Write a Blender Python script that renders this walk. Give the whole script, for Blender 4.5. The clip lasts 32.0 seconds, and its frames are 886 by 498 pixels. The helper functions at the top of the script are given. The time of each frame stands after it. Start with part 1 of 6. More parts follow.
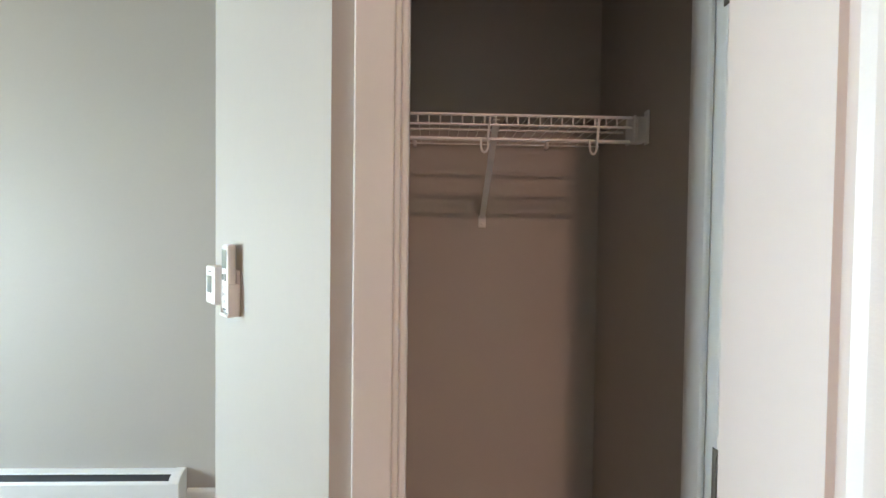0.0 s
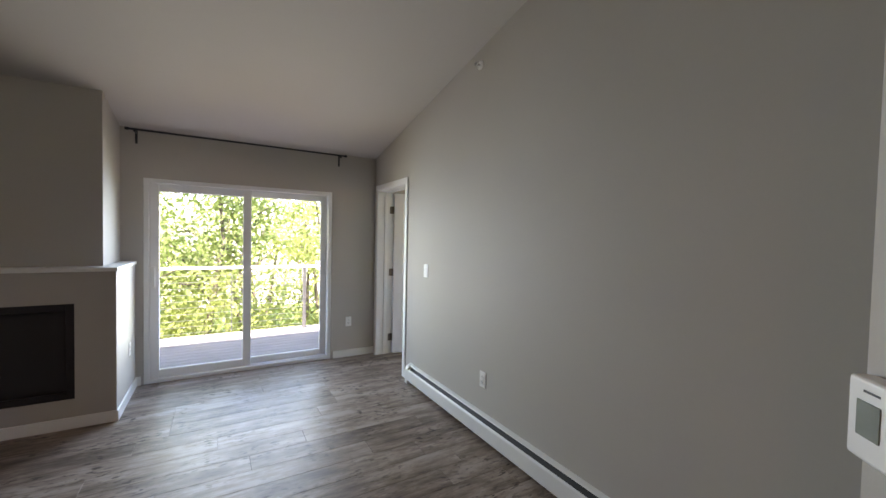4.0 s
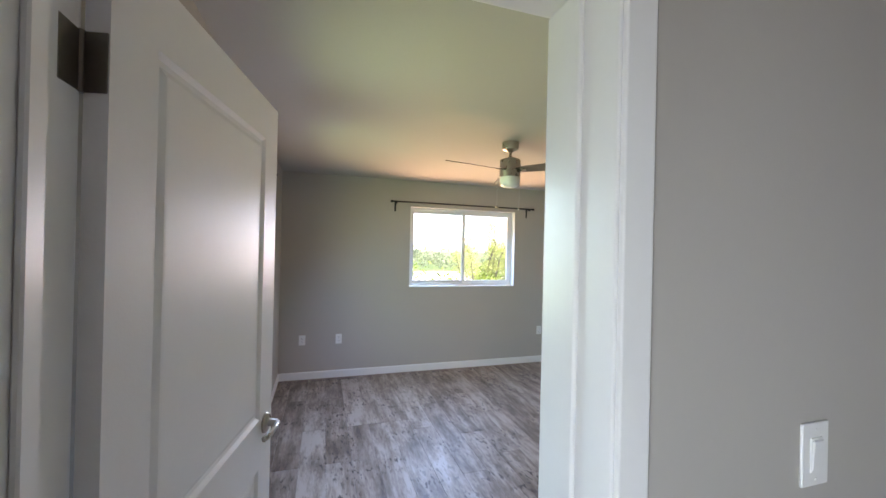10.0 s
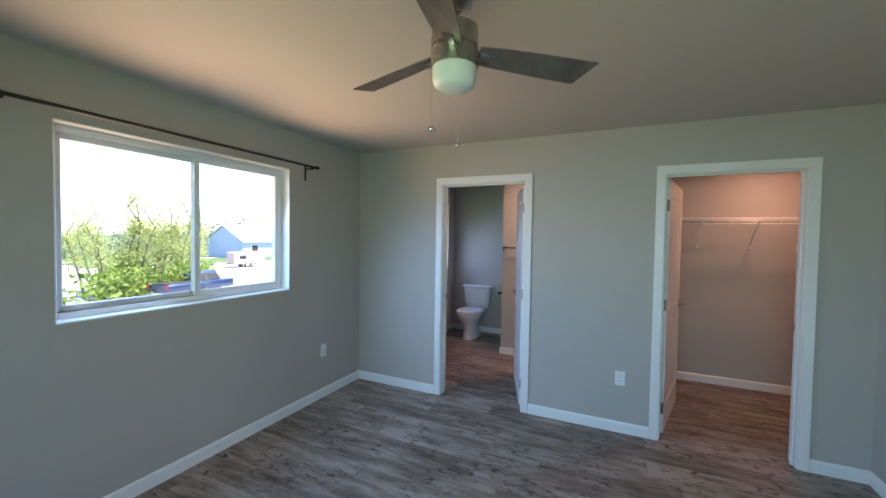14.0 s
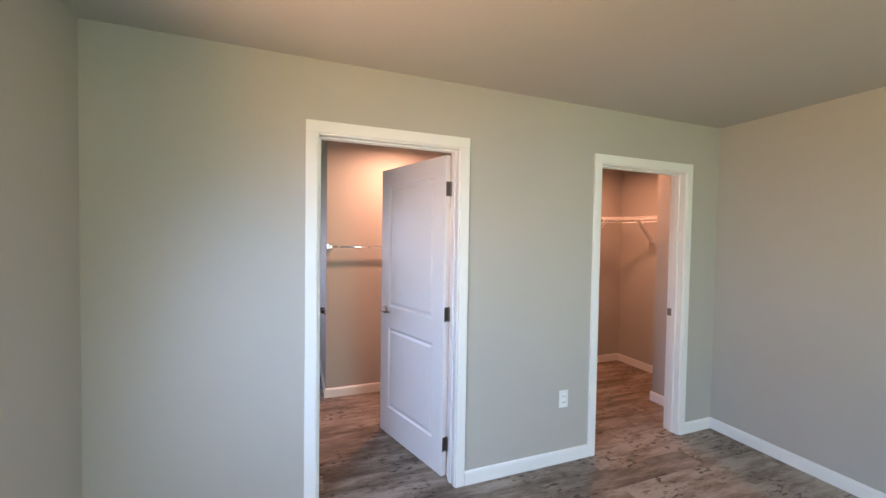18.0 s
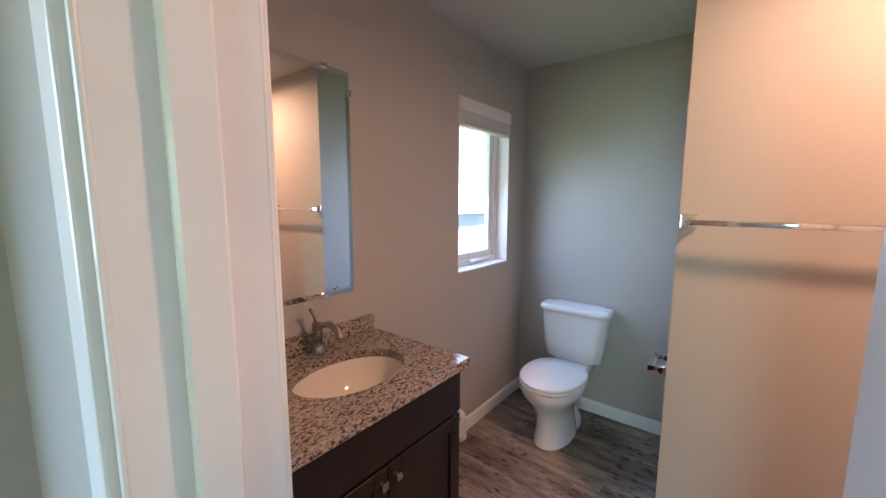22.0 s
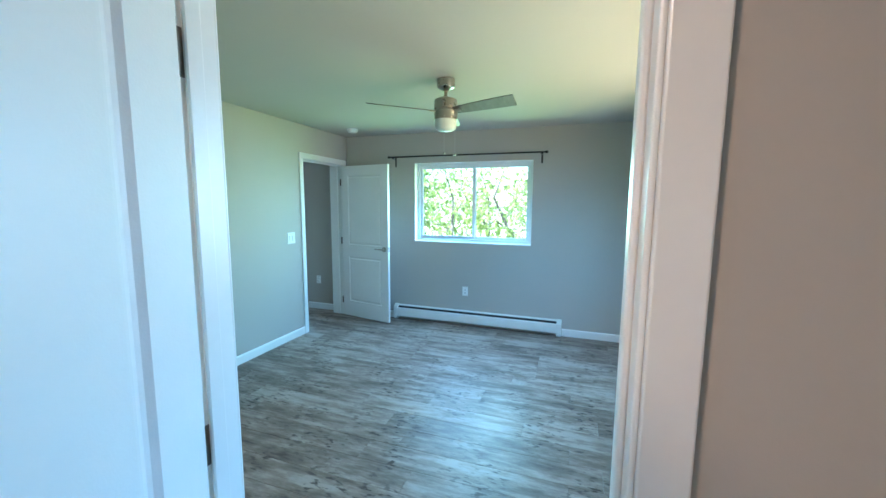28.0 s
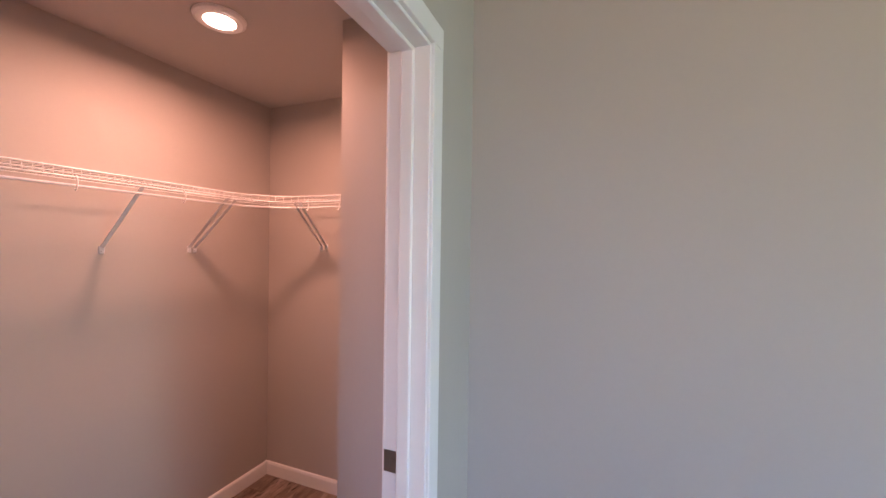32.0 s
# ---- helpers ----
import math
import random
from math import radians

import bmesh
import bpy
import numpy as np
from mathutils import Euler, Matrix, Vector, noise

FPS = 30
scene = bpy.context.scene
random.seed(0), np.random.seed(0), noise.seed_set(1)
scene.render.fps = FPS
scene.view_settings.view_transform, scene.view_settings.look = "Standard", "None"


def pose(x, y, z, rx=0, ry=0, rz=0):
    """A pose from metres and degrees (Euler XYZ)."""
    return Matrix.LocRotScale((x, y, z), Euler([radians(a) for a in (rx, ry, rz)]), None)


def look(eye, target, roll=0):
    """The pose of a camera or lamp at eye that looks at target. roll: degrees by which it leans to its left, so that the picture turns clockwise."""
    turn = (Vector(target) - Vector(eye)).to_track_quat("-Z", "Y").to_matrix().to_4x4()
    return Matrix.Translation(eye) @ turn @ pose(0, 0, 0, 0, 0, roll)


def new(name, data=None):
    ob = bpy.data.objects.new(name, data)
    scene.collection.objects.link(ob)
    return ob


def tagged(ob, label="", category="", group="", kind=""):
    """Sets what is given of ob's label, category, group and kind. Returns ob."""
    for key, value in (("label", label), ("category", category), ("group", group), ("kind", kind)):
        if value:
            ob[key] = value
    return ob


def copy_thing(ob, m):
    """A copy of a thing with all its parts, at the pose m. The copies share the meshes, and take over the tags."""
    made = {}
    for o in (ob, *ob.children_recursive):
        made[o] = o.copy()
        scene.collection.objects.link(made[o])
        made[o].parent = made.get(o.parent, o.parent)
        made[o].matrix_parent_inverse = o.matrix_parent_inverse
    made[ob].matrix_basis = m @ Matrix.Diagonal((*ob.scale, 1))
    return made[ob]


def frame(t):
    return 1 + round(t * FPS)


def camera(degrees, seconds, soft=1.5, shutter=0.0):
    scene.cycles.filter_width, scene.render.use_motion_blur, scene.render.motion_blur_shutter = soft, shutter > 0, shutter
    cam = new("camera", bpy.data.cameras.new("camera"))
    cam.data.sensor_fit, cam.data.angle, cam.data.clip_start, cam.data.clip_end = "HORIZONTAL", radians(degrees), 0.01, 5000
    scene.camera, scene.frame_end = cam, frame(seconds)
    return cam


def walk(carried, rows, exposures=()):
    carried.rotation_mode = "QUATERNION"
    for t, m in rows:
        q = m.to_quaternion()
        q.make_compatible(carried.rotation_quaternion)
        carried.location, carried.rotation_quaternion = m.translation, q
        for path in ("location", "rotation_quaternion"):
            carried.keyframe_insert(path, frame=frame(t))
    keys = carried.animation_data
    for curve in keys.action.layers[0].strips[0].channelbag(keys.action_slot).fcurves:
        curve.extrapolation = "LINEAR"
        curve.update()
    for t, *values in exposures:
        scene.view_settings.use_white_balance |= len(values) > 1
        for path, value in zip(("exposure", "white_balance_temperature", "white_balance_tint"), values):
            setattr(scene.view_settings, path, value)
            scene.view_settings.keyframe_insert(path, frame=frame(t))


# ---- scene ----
cam = camera(98.7, 32.0)
PATH = [
    (0, (-0.495, 0.43, 1.393), (-0.441, 2.429, 1.356), 0.7),
    (0.5, (-0.485, 0.434, 1.395), (-0.435, 2.433, 1.345), 0.7),
    (1, (-0.515, 0.44, 1.405), (-0.488, 2.44, 1.36), 0.8),
    (1.5, (-0.566, 0.499, 1.43), (-0.673, 2.496, 1.384), 0.6),
    (2, (-0.626, 0.561, 1.429), (-1.038, 2.517, 1.389), 0.6),
    (2.2, (-0.629, 0.582, 1.441), (-1.267, 2.477, 1.396), 0.6),
    (2.6, (-0.612, 0.632, 1.459), (-1.671, 2.328, 1.412), 0.8),
    (3, (-0.594, 0.658, 1.443), (-1.976, 2.104, 1.404), 0.8),
    (3.4, (-0.648, 0.647, 1.444), (-2.237, 1.86, 1.403), 1.1),
    (3.5, (-0.675, 0.666, 1.447), (-2.312, 1.813, 1.403), 1.1),
    (5.5, (-2.152, 0.805, 1.56), (-3.928, 1.722, 1.491), 1.3),
    (6, (-2.557, 0.815, 1.565), (-4.252, 1.874, 1.496), 1.4),
    (6.5, (-3.01, 0.874, 1.571), (-4.574, 2.119, 1.506), 1.5),
    (7, (-3.421, 0.859, 1.59), (-4.786, 2.32, 1.52), 1.3),
    (7.5, (-3.797, 0.907, 1.579), (-4.928, 2.555, 1.509), 1.3),
    (8, (-4.129, 1.044, 1.583), (-4.973, 2.857, 1.54), 1.7),
    (8.5, (-4.47, 1.178, 1.549), (-4.931, 3.123, 1.587), 1.0),
    (9, (-4.672, 1.406, 1.565), (-4.822, 3.4, 1.556), 1.3),
    (9.5, (-4.855, 1.68, 1.558), (-4.628, 3.667, 1.563), 1.6),
    (10, (-5.017, 1.946, 1.543), (-4.414, 3.853, 1.548), 1.3),
    (10.3, (-5.052, 2.106, 1.545), (-4.257, 3.942, 1.548), 1.1),
    (10.6, (-5.06, 2.295, 1.562), (-4.112, 4.056, 1.548), 1.0),
    (11, (-5.085, 2.55, 1.563), (-3.958, 4.195, 1.549), 0.6),
    (11.5, (-5.034, 2.76, 1.584), (-3.766, 4.306, 1.559), 0.3),
    (12, (-4.981, 2.99, 1.571), (-3.599, 4.435, 1.549), 0.5),
    (12.5, (-4.89, 3.256, 1.542), (-3.381, 4.569, 1.519), 0.8),
    (13, (-4.885, 3.543, 1.522), (-3.286, 4.744, 1.485), 0.9),
    (13.5, (-4.881, 3.817, 1.542), (-3.177, 4.862, 1.495), 0.9),
    (14, (-4.862, 4.133, 1.532), (-3.048, 4.972, 1.471), 0.9),
    (14.5, (-4.861, 4.437, 1.55), (-2.955, 5.037, 1.476), 0.9),
    (16.5, (-4.45, 5.504, 1.533), (-2.48, 5.162, 1.471), 0.9),
    (17, (-4.23, 5.639, 1.519), (-2.304, 5.103, 1.451), 0.9),
    (17.5, (-3.916, 5.735, 1.497), (-2.04, 5.045, 1.433), 0.8),
    (18, (-3.625, 5.77, 1.501), (-1.756, 5.061, 1.446), 0.9),
    (18.5, (-3.326, 5.72, 1.495), (-1.423, 5.104, 1.497), 0.6),
    (19, (-3.003, 5.558, 1.492), (-1.041, 5.178, 1.557), 0.7),
    (19.5, (-2.756, 5.416, 1.472), (-0.758, 5.435, 1.544), 0.7),
    (20, (-2.544, 5.296, 1.475), (-0.614, 5.816, 1.541), 1.0),
    (20.5, (-2.310, 5.225, 1.462), (-0.577, 6.221, 1.538), 0.8),
    (21, (-2.055, 5.212, 1.484), (-0.502, 6.472, 1.506), 0.7),
    (21.5, (-1.801, 5.278, 1.495), (-0.295, 6.588, 1.37), 0.3),
    (22, (-1.602, 5.342, 1.488), (-0.046, 6.57, 1.227), 0.2),
    (22.5, (-1.353, 5.42, 1.512), (0.338, 6.446, 1.215), 0.1),
    (23, (-1.112, 5.47, 1.515), (0.797, 5.993, 1.220), 0.2),
    (23.5, (-0.893, 5.475, 1.532), (1.074, 5.227, 1.275), 0.3),
    (24, (-0.624, 5.489, 1.55), (1.037, 4.411, 1.267), 0.9),
    (24.5, (-0.45, 5.493, 1.528), (0.697, 3.863, 1.363), 0.3),
    (25, (-0.267, 5.588, 1.538), (0.056, 3.625, 1.329), 0.1),
    (25.5, (-0.17, 5.761, 1.501), (-0.387, 3.786, 1.273), 0.3),
    (26, (-0.123, 5.911, 1.492), (-0.803, 4.044, 1.258), 0.2),
    (26.5, (-0.243, 5.956, 1.473), (-1.384, 4.331, 1.239), -0.1),
    (28.5, (-1.164, 5.404, 1.544), (-3.086, 4.89, 1.337), 0.5),
    (29, (-1.387, 5.235, 1.526), (-3.302, 4.671, 1.402), 0.5),
    (29.5, (-1.605, 5.095, 1.503), (-3.444, 4.31, 1.471), 0.4),
    (30, (-1.798, 4.94, 1.522), (-3.252, 3.568, 1.529), 0.4),
    (30.5, (-1.938, 4.713, 1.526), (-2.807, 2.912, 1.533), 0.4),
    (31, (-2.023, 4.473, 1.533), (-2.3, 2.492, 1.53), 0.5),
    (31.5, (-2.041, 4.193, 1.548), (-1.721, 2.219, 1.539), 0.5),
    (32, (-1.945, 3.893, 1.516), (-1.203, 2.036, 1.503), 0.8),
]
# seconds, stops, kelvin, tint
EXPOSURES = [(0, 4.95, 6800, 15), (1.5, 4.95, 6800, 17), (3, 3.8, 6600, 29), (6, 3.0, 9300, 14), (8, 2.82, 8900, 11), (9, 3.45, 7500, 20), (10, 2.75, 6900, 30), (11, 2.9, 6400, 30), (12, 2.85, 6200, 29), (13, 2.35, 6100, 26), (14.5, 2.12, 6000, 19), (17, 2.88, 7300, 27), (18, 2.9, 7300, 30), (20, 2.72, 8000, 43), (21, 2.85, 7500, 33), (22.4, 2.9, 6300, 10), (23.5, 2.65, 5400, -10), (25, 2.45, 4950, -18), (26.5, 2.75, 4600, -14), (28.5, 3.05, 5300, -5), (29.2, 2.66, 5800, 4), (30.2, 2.85, 6500, 22), (31, 3.02, 6800, 32), (32, 3.0, 6300, 40)]
walk(cam, [(t, look(eye, target, roll)) for t, eye, target, roll in PATH], EXPOSURES)

# ---- world, sun and window light ----
world = bpy.data.worlds.new("sky")
scene.world = world
world.use_nodes = True
sky = world.node_tree.nodes.new("ShaderNodeTexSky")
sky.sky_type, sky.sun_disc = "NISHITA", False
sky.sun_elevation, sky.sun_rotation = radians(58), radians(134)
background = world.node_tree.nodes["Background"]
background.inputs["Strength"].default_value = 0.15
world.node_tree.links.new(sky.outputs[0], background.inputs["Color"])

sun_data = bpy.data.lights.new("sun", "SUN")
sun_data.energy, sun_data.angle, sun_data.color = 5.0, radians(0.5), (1.0, 0.95, 0.87)
new("sun", sun_data).matrix_world = look((3.78, -3.71, 8.48), (0, 0, 0))


def window_light(x, y, z, to, width, height, watts, tint, spread):
    data = bpy.data.lights.new("window_light", "AREA")
    data.shape, data.size, data.size_y = "RECTANGLE", width, height
    data.energy, data.color, data.spread = watts, tint, radians(spread)
    new("window_light", data).matrix_world = look((x, y, z), (x + to[0], y + to[1], z + to[2]))


def sky_and_ground(x, y, z, inward, width, height, sky_watts, ground_watts, ground_tint, fan_out=0.65, drop=0.8, ground_fan=0.5, spread=105, rise=0.62):
    """The sky's light falls in slantwise and low, the sunlit ground's is thrown up; each from the two halves of the opening."""
    along = Vector((-inward[1], inward[0], 0))
    for s in (-1, 1):
        p = Vector((x, y, z)) + along * s * width / 4
        to = Vector((*inward, 0)) + along * s * fan_out
        window_light(*p, (to.x, to.y, -drop), width / 2, height, sky_watts / 2, SKY_TINT, spread)
        q = p - Vector((*inward, 0)) * 0.02
        up = Vector((*inward, 0)) + along * s * ground_fan
        window_light(*q, (up.x, up.y, rise), width / 2, height * 0.9, ground_watts / 2, ground_tint, min(spread - 5, 115))


SKY_TINT = (0.36, 0.62, 1.0)
LEAF_TINT = (0.64, 1.0, 0.42)
GRAVEL_TINT = (1.0, 0.62, 0.34)
DECK_TINT = (0.96, 1.0, 0.47)
BOARD_TINT = (0.92, 0.86, 0.95)
sky_and_ground(-5.445, 1.0, 1.12, (1, 0), 1.6, 1.6, 4.2, 1.8, DECK_TINT, 0.2, 0.15, 0.2, 120, 0.1)
window_light(-5.46, 1.0, 0.75, (1, 0, 1.1), 1.6, 1.0, 0.7, BOARD_TINT, 130)
sky_and_ground(-5.445, 4.37, 1.55, (1, 0), 1.35, 0.9, 6.0, 2.7, LEAF_TINT, 0.35, 0.9, 0.4, 130, 0.05)
sky_and_ground(-3.23, 6.62, 1.57, (0, -1), 1.35, 0.9, 4.6, 3.1, GRAVEL_TINT, 0.65, 0.8, 0.3)
window_light(-3.23, 6.60, 1.55, (0, -1, 0.16), 1.3, 0.8, 0.25, LEAF_TINT, 110)
window_light(0.50, 6.77, 1.50, (0, -1, -0.6), 0.45, 0.75, 1.2, (0.43, 0.62, 1.0), 130)
window_light(0.50, 6.79, 1.50, (0.25, -1, 0.55), 0.45, 0.7, 0.08, LEAF_TINT, 110)


def lamp_light(name, x, y, z, size, watts, tint, spread=145):
    data = bpy.data.lights.new(name, "AREA")
    data.shape, data.size, data.energy, data.color = "DISK", size, watts, tint
    data.spread = radians(spread)
    new(name, data).matrix_world = look((x, y, z), (x, y, z - 1))


WARM = (1.0, 0.485, 0.285)
HALL_FILL_TINT = (1.0, 0.59, 0.48)
BATH_WARM = (1.0, 0.57, 0.385)
lamp_light("closet_lamp_light", -0.55, 2.82, 2.38, 0.15, 2.5, WARM, 172)
lamp_light("bath_lamp_light", -0.43, 4.915, 2.368, 0.14, 3.2, BATH_WARM, 172)
# unseen lamp, added to warm the coat closet and south-facing faces
lamp_light("hall_fill_light", 0.0, -1.4, 3.40, 0.34, 1.4, HALL_FILL_TINT)

# ---- materials ----


def noise_tex(nt, scale, detail=3.0, coords=None, rough=0.55):
    n = nt.nodes.new("ShaderNodeTexNoise")
    n.inputs["Scale"].default_value, n.inputs["Detail"].default_value = scale, detail
    n.inputs["Roughness"].default_value = rough
    if coords is not None:
        nt.links.new(coords, n.inputs["Vector"])
    return n


def ramp(nt, source, stops):
    r = nt.nodes.new("ShaderNodeValToRGB")
    r.color_ramp.elements[0].position, r.color_ramp.elements[0].color = stops[0][0], (*stops[0][1], 1)
    r.color_ramp.elements[1].position, r.color_ramp.elements[1].color = stops[-1][0], (*stops[-1][1], 1)
    for at, colour in stops[1:-1]:
        r.color_ramp.elements.new(at).color = (*colour, 1)
    nt.links.new(source, r.inputs["Fac"])
    return r


def material(name, colour, rough=0.5, metal=0.0, vary=0.06, scale=3.0, grain=60.0, bump=0.0, bump_scale=120.0, spec=0.5, coat=0.0):
    m = bpy.data.materials.new(name)
    m.use_nodes = True
    nt = m.node_tree
    b = nt.nodes["Principled BSDF"]
    b.inputs["Roughness"].default_value, b.inputs["Metallic"].default_value = rough, metal
    b.inputs["Specular IOR Level"].default_value = spec
    b.inputs["Coat Weight"].default_value = coat
    pos = nt.nodes.new("ShaderNodeNewGeometry").outputs["Position"]
    low = noise_tex(nt, scale, 3, pos)
    fine = noise_tex(nt, grain, 2, pos)
    mix = nt.nodes.new("ShaderNodeMath")
    mix.operation = "MULTIPLY_ADD"
    mix.inputs[1].default_value = 0.35
    nt.links.new(fine.outputs[0], mix.inputs[0])
    nt.links.new(low.outputs[0], mix.inputs[2])
    dark = tuple(c * (1 - vary) for c in colour)
    light = tuple(min(1.0, c * (1 + vary)) for c in colour)
    r = ramp(nt, mix.outputs[0], [(0.4, dark), (0.95, light)])
    nt.links.new(r.outputs[0], b.inputs["Base Color"])
    rr = nt.nodes.new("ShaderNodeMapRange")
    rr.inputs["To Min"].default_value, rr.inputs["To Max"].default_value = rough * 0.88, min(1, rough * 1.12)
    nt.links.new(low.outputs[0], rr.inputs["Value"])
    nt.links.new(rr.outputs[0], b.inputs["Roughness"])
    if bump:
        bn = noise_tex(nt, bump_scale, 2, pos)
        bp = nt.nodes.new("ShaderNodeBump")
        bp.inputs["Strength"].default_value, bp.inputs["Distance"].default_value = bump, 0.002
        nt.links.new(bn.outputs[0], bp.inputs["Height"])
        nt.links.new(bp.outputs[0], b.inputs["Normal"])
    return m


def glowing(name, colour, strength):
    m = bpy.data.materials.new(name)
    m.use_nodes = True
    b = m.node_tree.nodes["Principled BSDF"]
    b.inputs["Base Color"].default_value = (0.8, 0.8, 0.8, 1)
    b.inputs["Emission Color"].default_value = (*colour, 1)
    b.inputs["Emission Strength"].default_value = strength
    return m


def clear_glass(name):
    m = bpy.data.materials.new(name)
    m.use_nodes = True
    nt = m.node_tree
    out = nt.nodes["Material Output"]
    clear, gloss, mix = nt.nodes.new("ShaderNodeBsdfTransparent"), nt.nodes.new("ShaderNodeBsdfGlossy"), nt.nodes.new("ShaderNodeMixShader")
    clear.inputs[0].default_value = (0.95, 0.97, 0.96, 1)
    gloss.inputs["Roughness"].default_value = 0.02
    facing = nt.nodes.new("ShaderNodeLayerWeight")
    facing.inputs["Blend"].default_value = 0.5
    steep = nt.nodes.new("ShaderNodeMath")
    steep.operation = "POWER"
    steep.inputs[1].default_value = 5.0
    nt.links.new(facing.outputs["Facing"], steep.inputs[0])
    rise = nt.nodes.new("ShaderNodeMath")
    rise.operation = "MULTIPLY_ADD"
    rise.inputs[1].default_value, rise.inputs[2].default_value = 0.6, 0.035
    nt.links.new(steep.outputs[0], rise.inputs[0])
    nt.links.new(rise.outputs[0], mix.inputs[0])
    nt.links.new(clear.outputs[0], mix.inputs[1])
    nt.links.new(gloss.outputs[0], mix.inputs[2])
    nt.links.new(mix.outputs[0], out.inputs["Surface"])
    return m


def wood_planks(name, stops, length_axis=1, rough=0.42, stretch=9.0, bump=0.12, shade=0.07, flecks=0.0, ratio=8.0, spec=0.36):
    """Printed wood: long streaks, darker flecks, and a shade of its own for each plank."""
    m = bpy.data.materials.new(name)
    m.use_nodes = True
    nt = m.node_tree
    b = nt.nodes["Principled BSDF"]
    b.inputs["Specular IOR Level"].default_value = spec
    info = nt.nodes.new("ShaderNodeObjectInfo")
    pos = nt.nodes.new("ShaderNodeNewGeometry").outputs["Position"]
    mapping = nt.nodes.new("ShaderNodeMapping")
    squeeze = [stretch] * 3
    squeeze[length_axis] = stretch / ratio
    mapping.inputs["Scale"].default_value = squeeze
    nt.links.new(pos, mapping.inputs["Vector"])
    shift = nt.nodes.new("ShaderNodeVectorMath")
    shift.operation = "MULTIPLY_ADD"
    shift.inputs[1].default_value = (31.0, 57.0, 13.0)
    nt.links.new(info.outputs["Random"], shift.inputs[0])
    nt.links.new(mapping.outputs[0], shift.inputs[2])
    streak = noise_tex(nt, 1.5, 6, shift.outputs[0], 0.68)
    fine = noise_tex(nt, 7.0, 4, shift.outputs[0], 0.6)
    blot = noise_tex(nt, 2.6, 5, pos, 0.62)
    s1 = nt.nodes.new("ShaderNodeMath")
    s1.operation = "MULTIPLY_ADD"
    s1.inputs[1].default_value = 0.21
    nt.links.new(fine.outputs[0], s1.inputs[0])
    nt.links.new(streak.outputs[0], s1.inputs[2])
    s2 = nt.nodes.new("ShaderNodeMath")
    s2.operation = "MULTIPLY_ADD"
    s2.inputs[1].default_value = 0.30
    nt.links.new(blot.outputs[0], s2.inputs[0])
    nt.links.new(s1.outputs[0], s2.inputs[2])
    s3 = nt.nodes.new("ShaderNodeMath")
    s3.operation = "MULTIPLY_ADD"
    s3.inputs[1].default_value = shade
    nt.links.new(info.outputs["Random"], s3.inputs[0])
    nt.links.new(s2.outputs[0], s3.inputs[2])
    r = ramp(nt, s3.outputs[0], stops)
    colour = r.outputs[0]
    if flecks:
        # knots and saw marks: short dark dashes along the grain, in patches
        knots = nt.nodes.new("ShaderNodeMapping")
        size = [46.0] * 3
        size[length_axis] = 15.0
        knots.inputs["Scale"].default_value = size
        nt.links.new(pos, knots.inputs["Vector"])
        dashes = ramp(nt, noise_tex(nt, 1.0, 2, knots.outputs[0], 0.5).outputs[0], [(0.55, (0, 0, 0)), (0.64, (1, 1, 1))])
        patch = ramp(nt, noise_tex(nt, 3.4, 2, pos, 0.5).outputs[0], [(0.42, (0, 0, 0)), (0.62, (1, 1, 1))])
        both = nt.nodes.new("ShaderNodeMath")
        both.operation = "MULTIPLY"
        nt.links.new(dashes.outputs[0], both.inputs[0])
        nt.links.new(patch.outputs[0], both.inputs[1])
        some = nt.nodes.new("ShaderNodeMath")
        some.operation = "MULTIPLY"
        some.inputs[1].default_value = flecks
        nt.links.new(both.outputs[0], some.inputs[0])
        stain = nt.nodes.new("ShaderNodeMixRGB")
        stain.inputs["Color2"].default_value = (*stops[0][1], 1)
        nt.links.new(some.outputs[0], stain.inputs["Fac"])
        nt.links.new(colour, stain.inputs["Color1"])
        colour = stain.outputs[0]
    nt.links.new(colour, b.inputs["Base Color"])
    rr = nt.nodes.new("ShaderNodeMapRange")
    rr.inputs["To Min"].default_value, rr.inputs["To Max"].default_value = rough + 0.08, rough - 0.08
    nt.links.new(streak.outputs[0], rr.inputs["Value"])
    nt.links.new(rr.outputs[0], b.inputs["Roughness"])
    bp = nt.nodes.new("ShaderNodeBump")
    bp.inputs["Strength"].default_value, bp.inputs["Distance"].default_value = bump, 0.002
    nt.links.new(s1.outputs[0], bp.inputs["Height"])
    nt.links.new(bp.outputs[0], b.inputs["Normal"])
    return m


def speckled(name, stops, scale, rough):
    m = bpy.data.materials.new(name)
    m.use_nodes = True
    nt = m.node_tree
    b = nt.nodes["Principled BSDF"]
    b.inputs["Roughness"].default_value = rough
    pos = nt.nodes.new("ShaderNodeNewGeometry").outputs["Position"]
    mapping = nt.nodes.new("ShaderNodeMapping")
    mapping.inputs["Rotation"].default_value = (0, 0, 0.6)
    mapping.inputs["Scale"].default_value = (1, 2.2, 1.6)
    nt.links.new(pos, mapping.inputs["Vector"])
    a = noise_tex(nt, scale, 5, mapping.outputs[0], 0.7)
    r = ramp(nt, a.outputs[0], stops)
    nt.links.new(r.outputs[0], b.inputs["Base Color"])
    return m


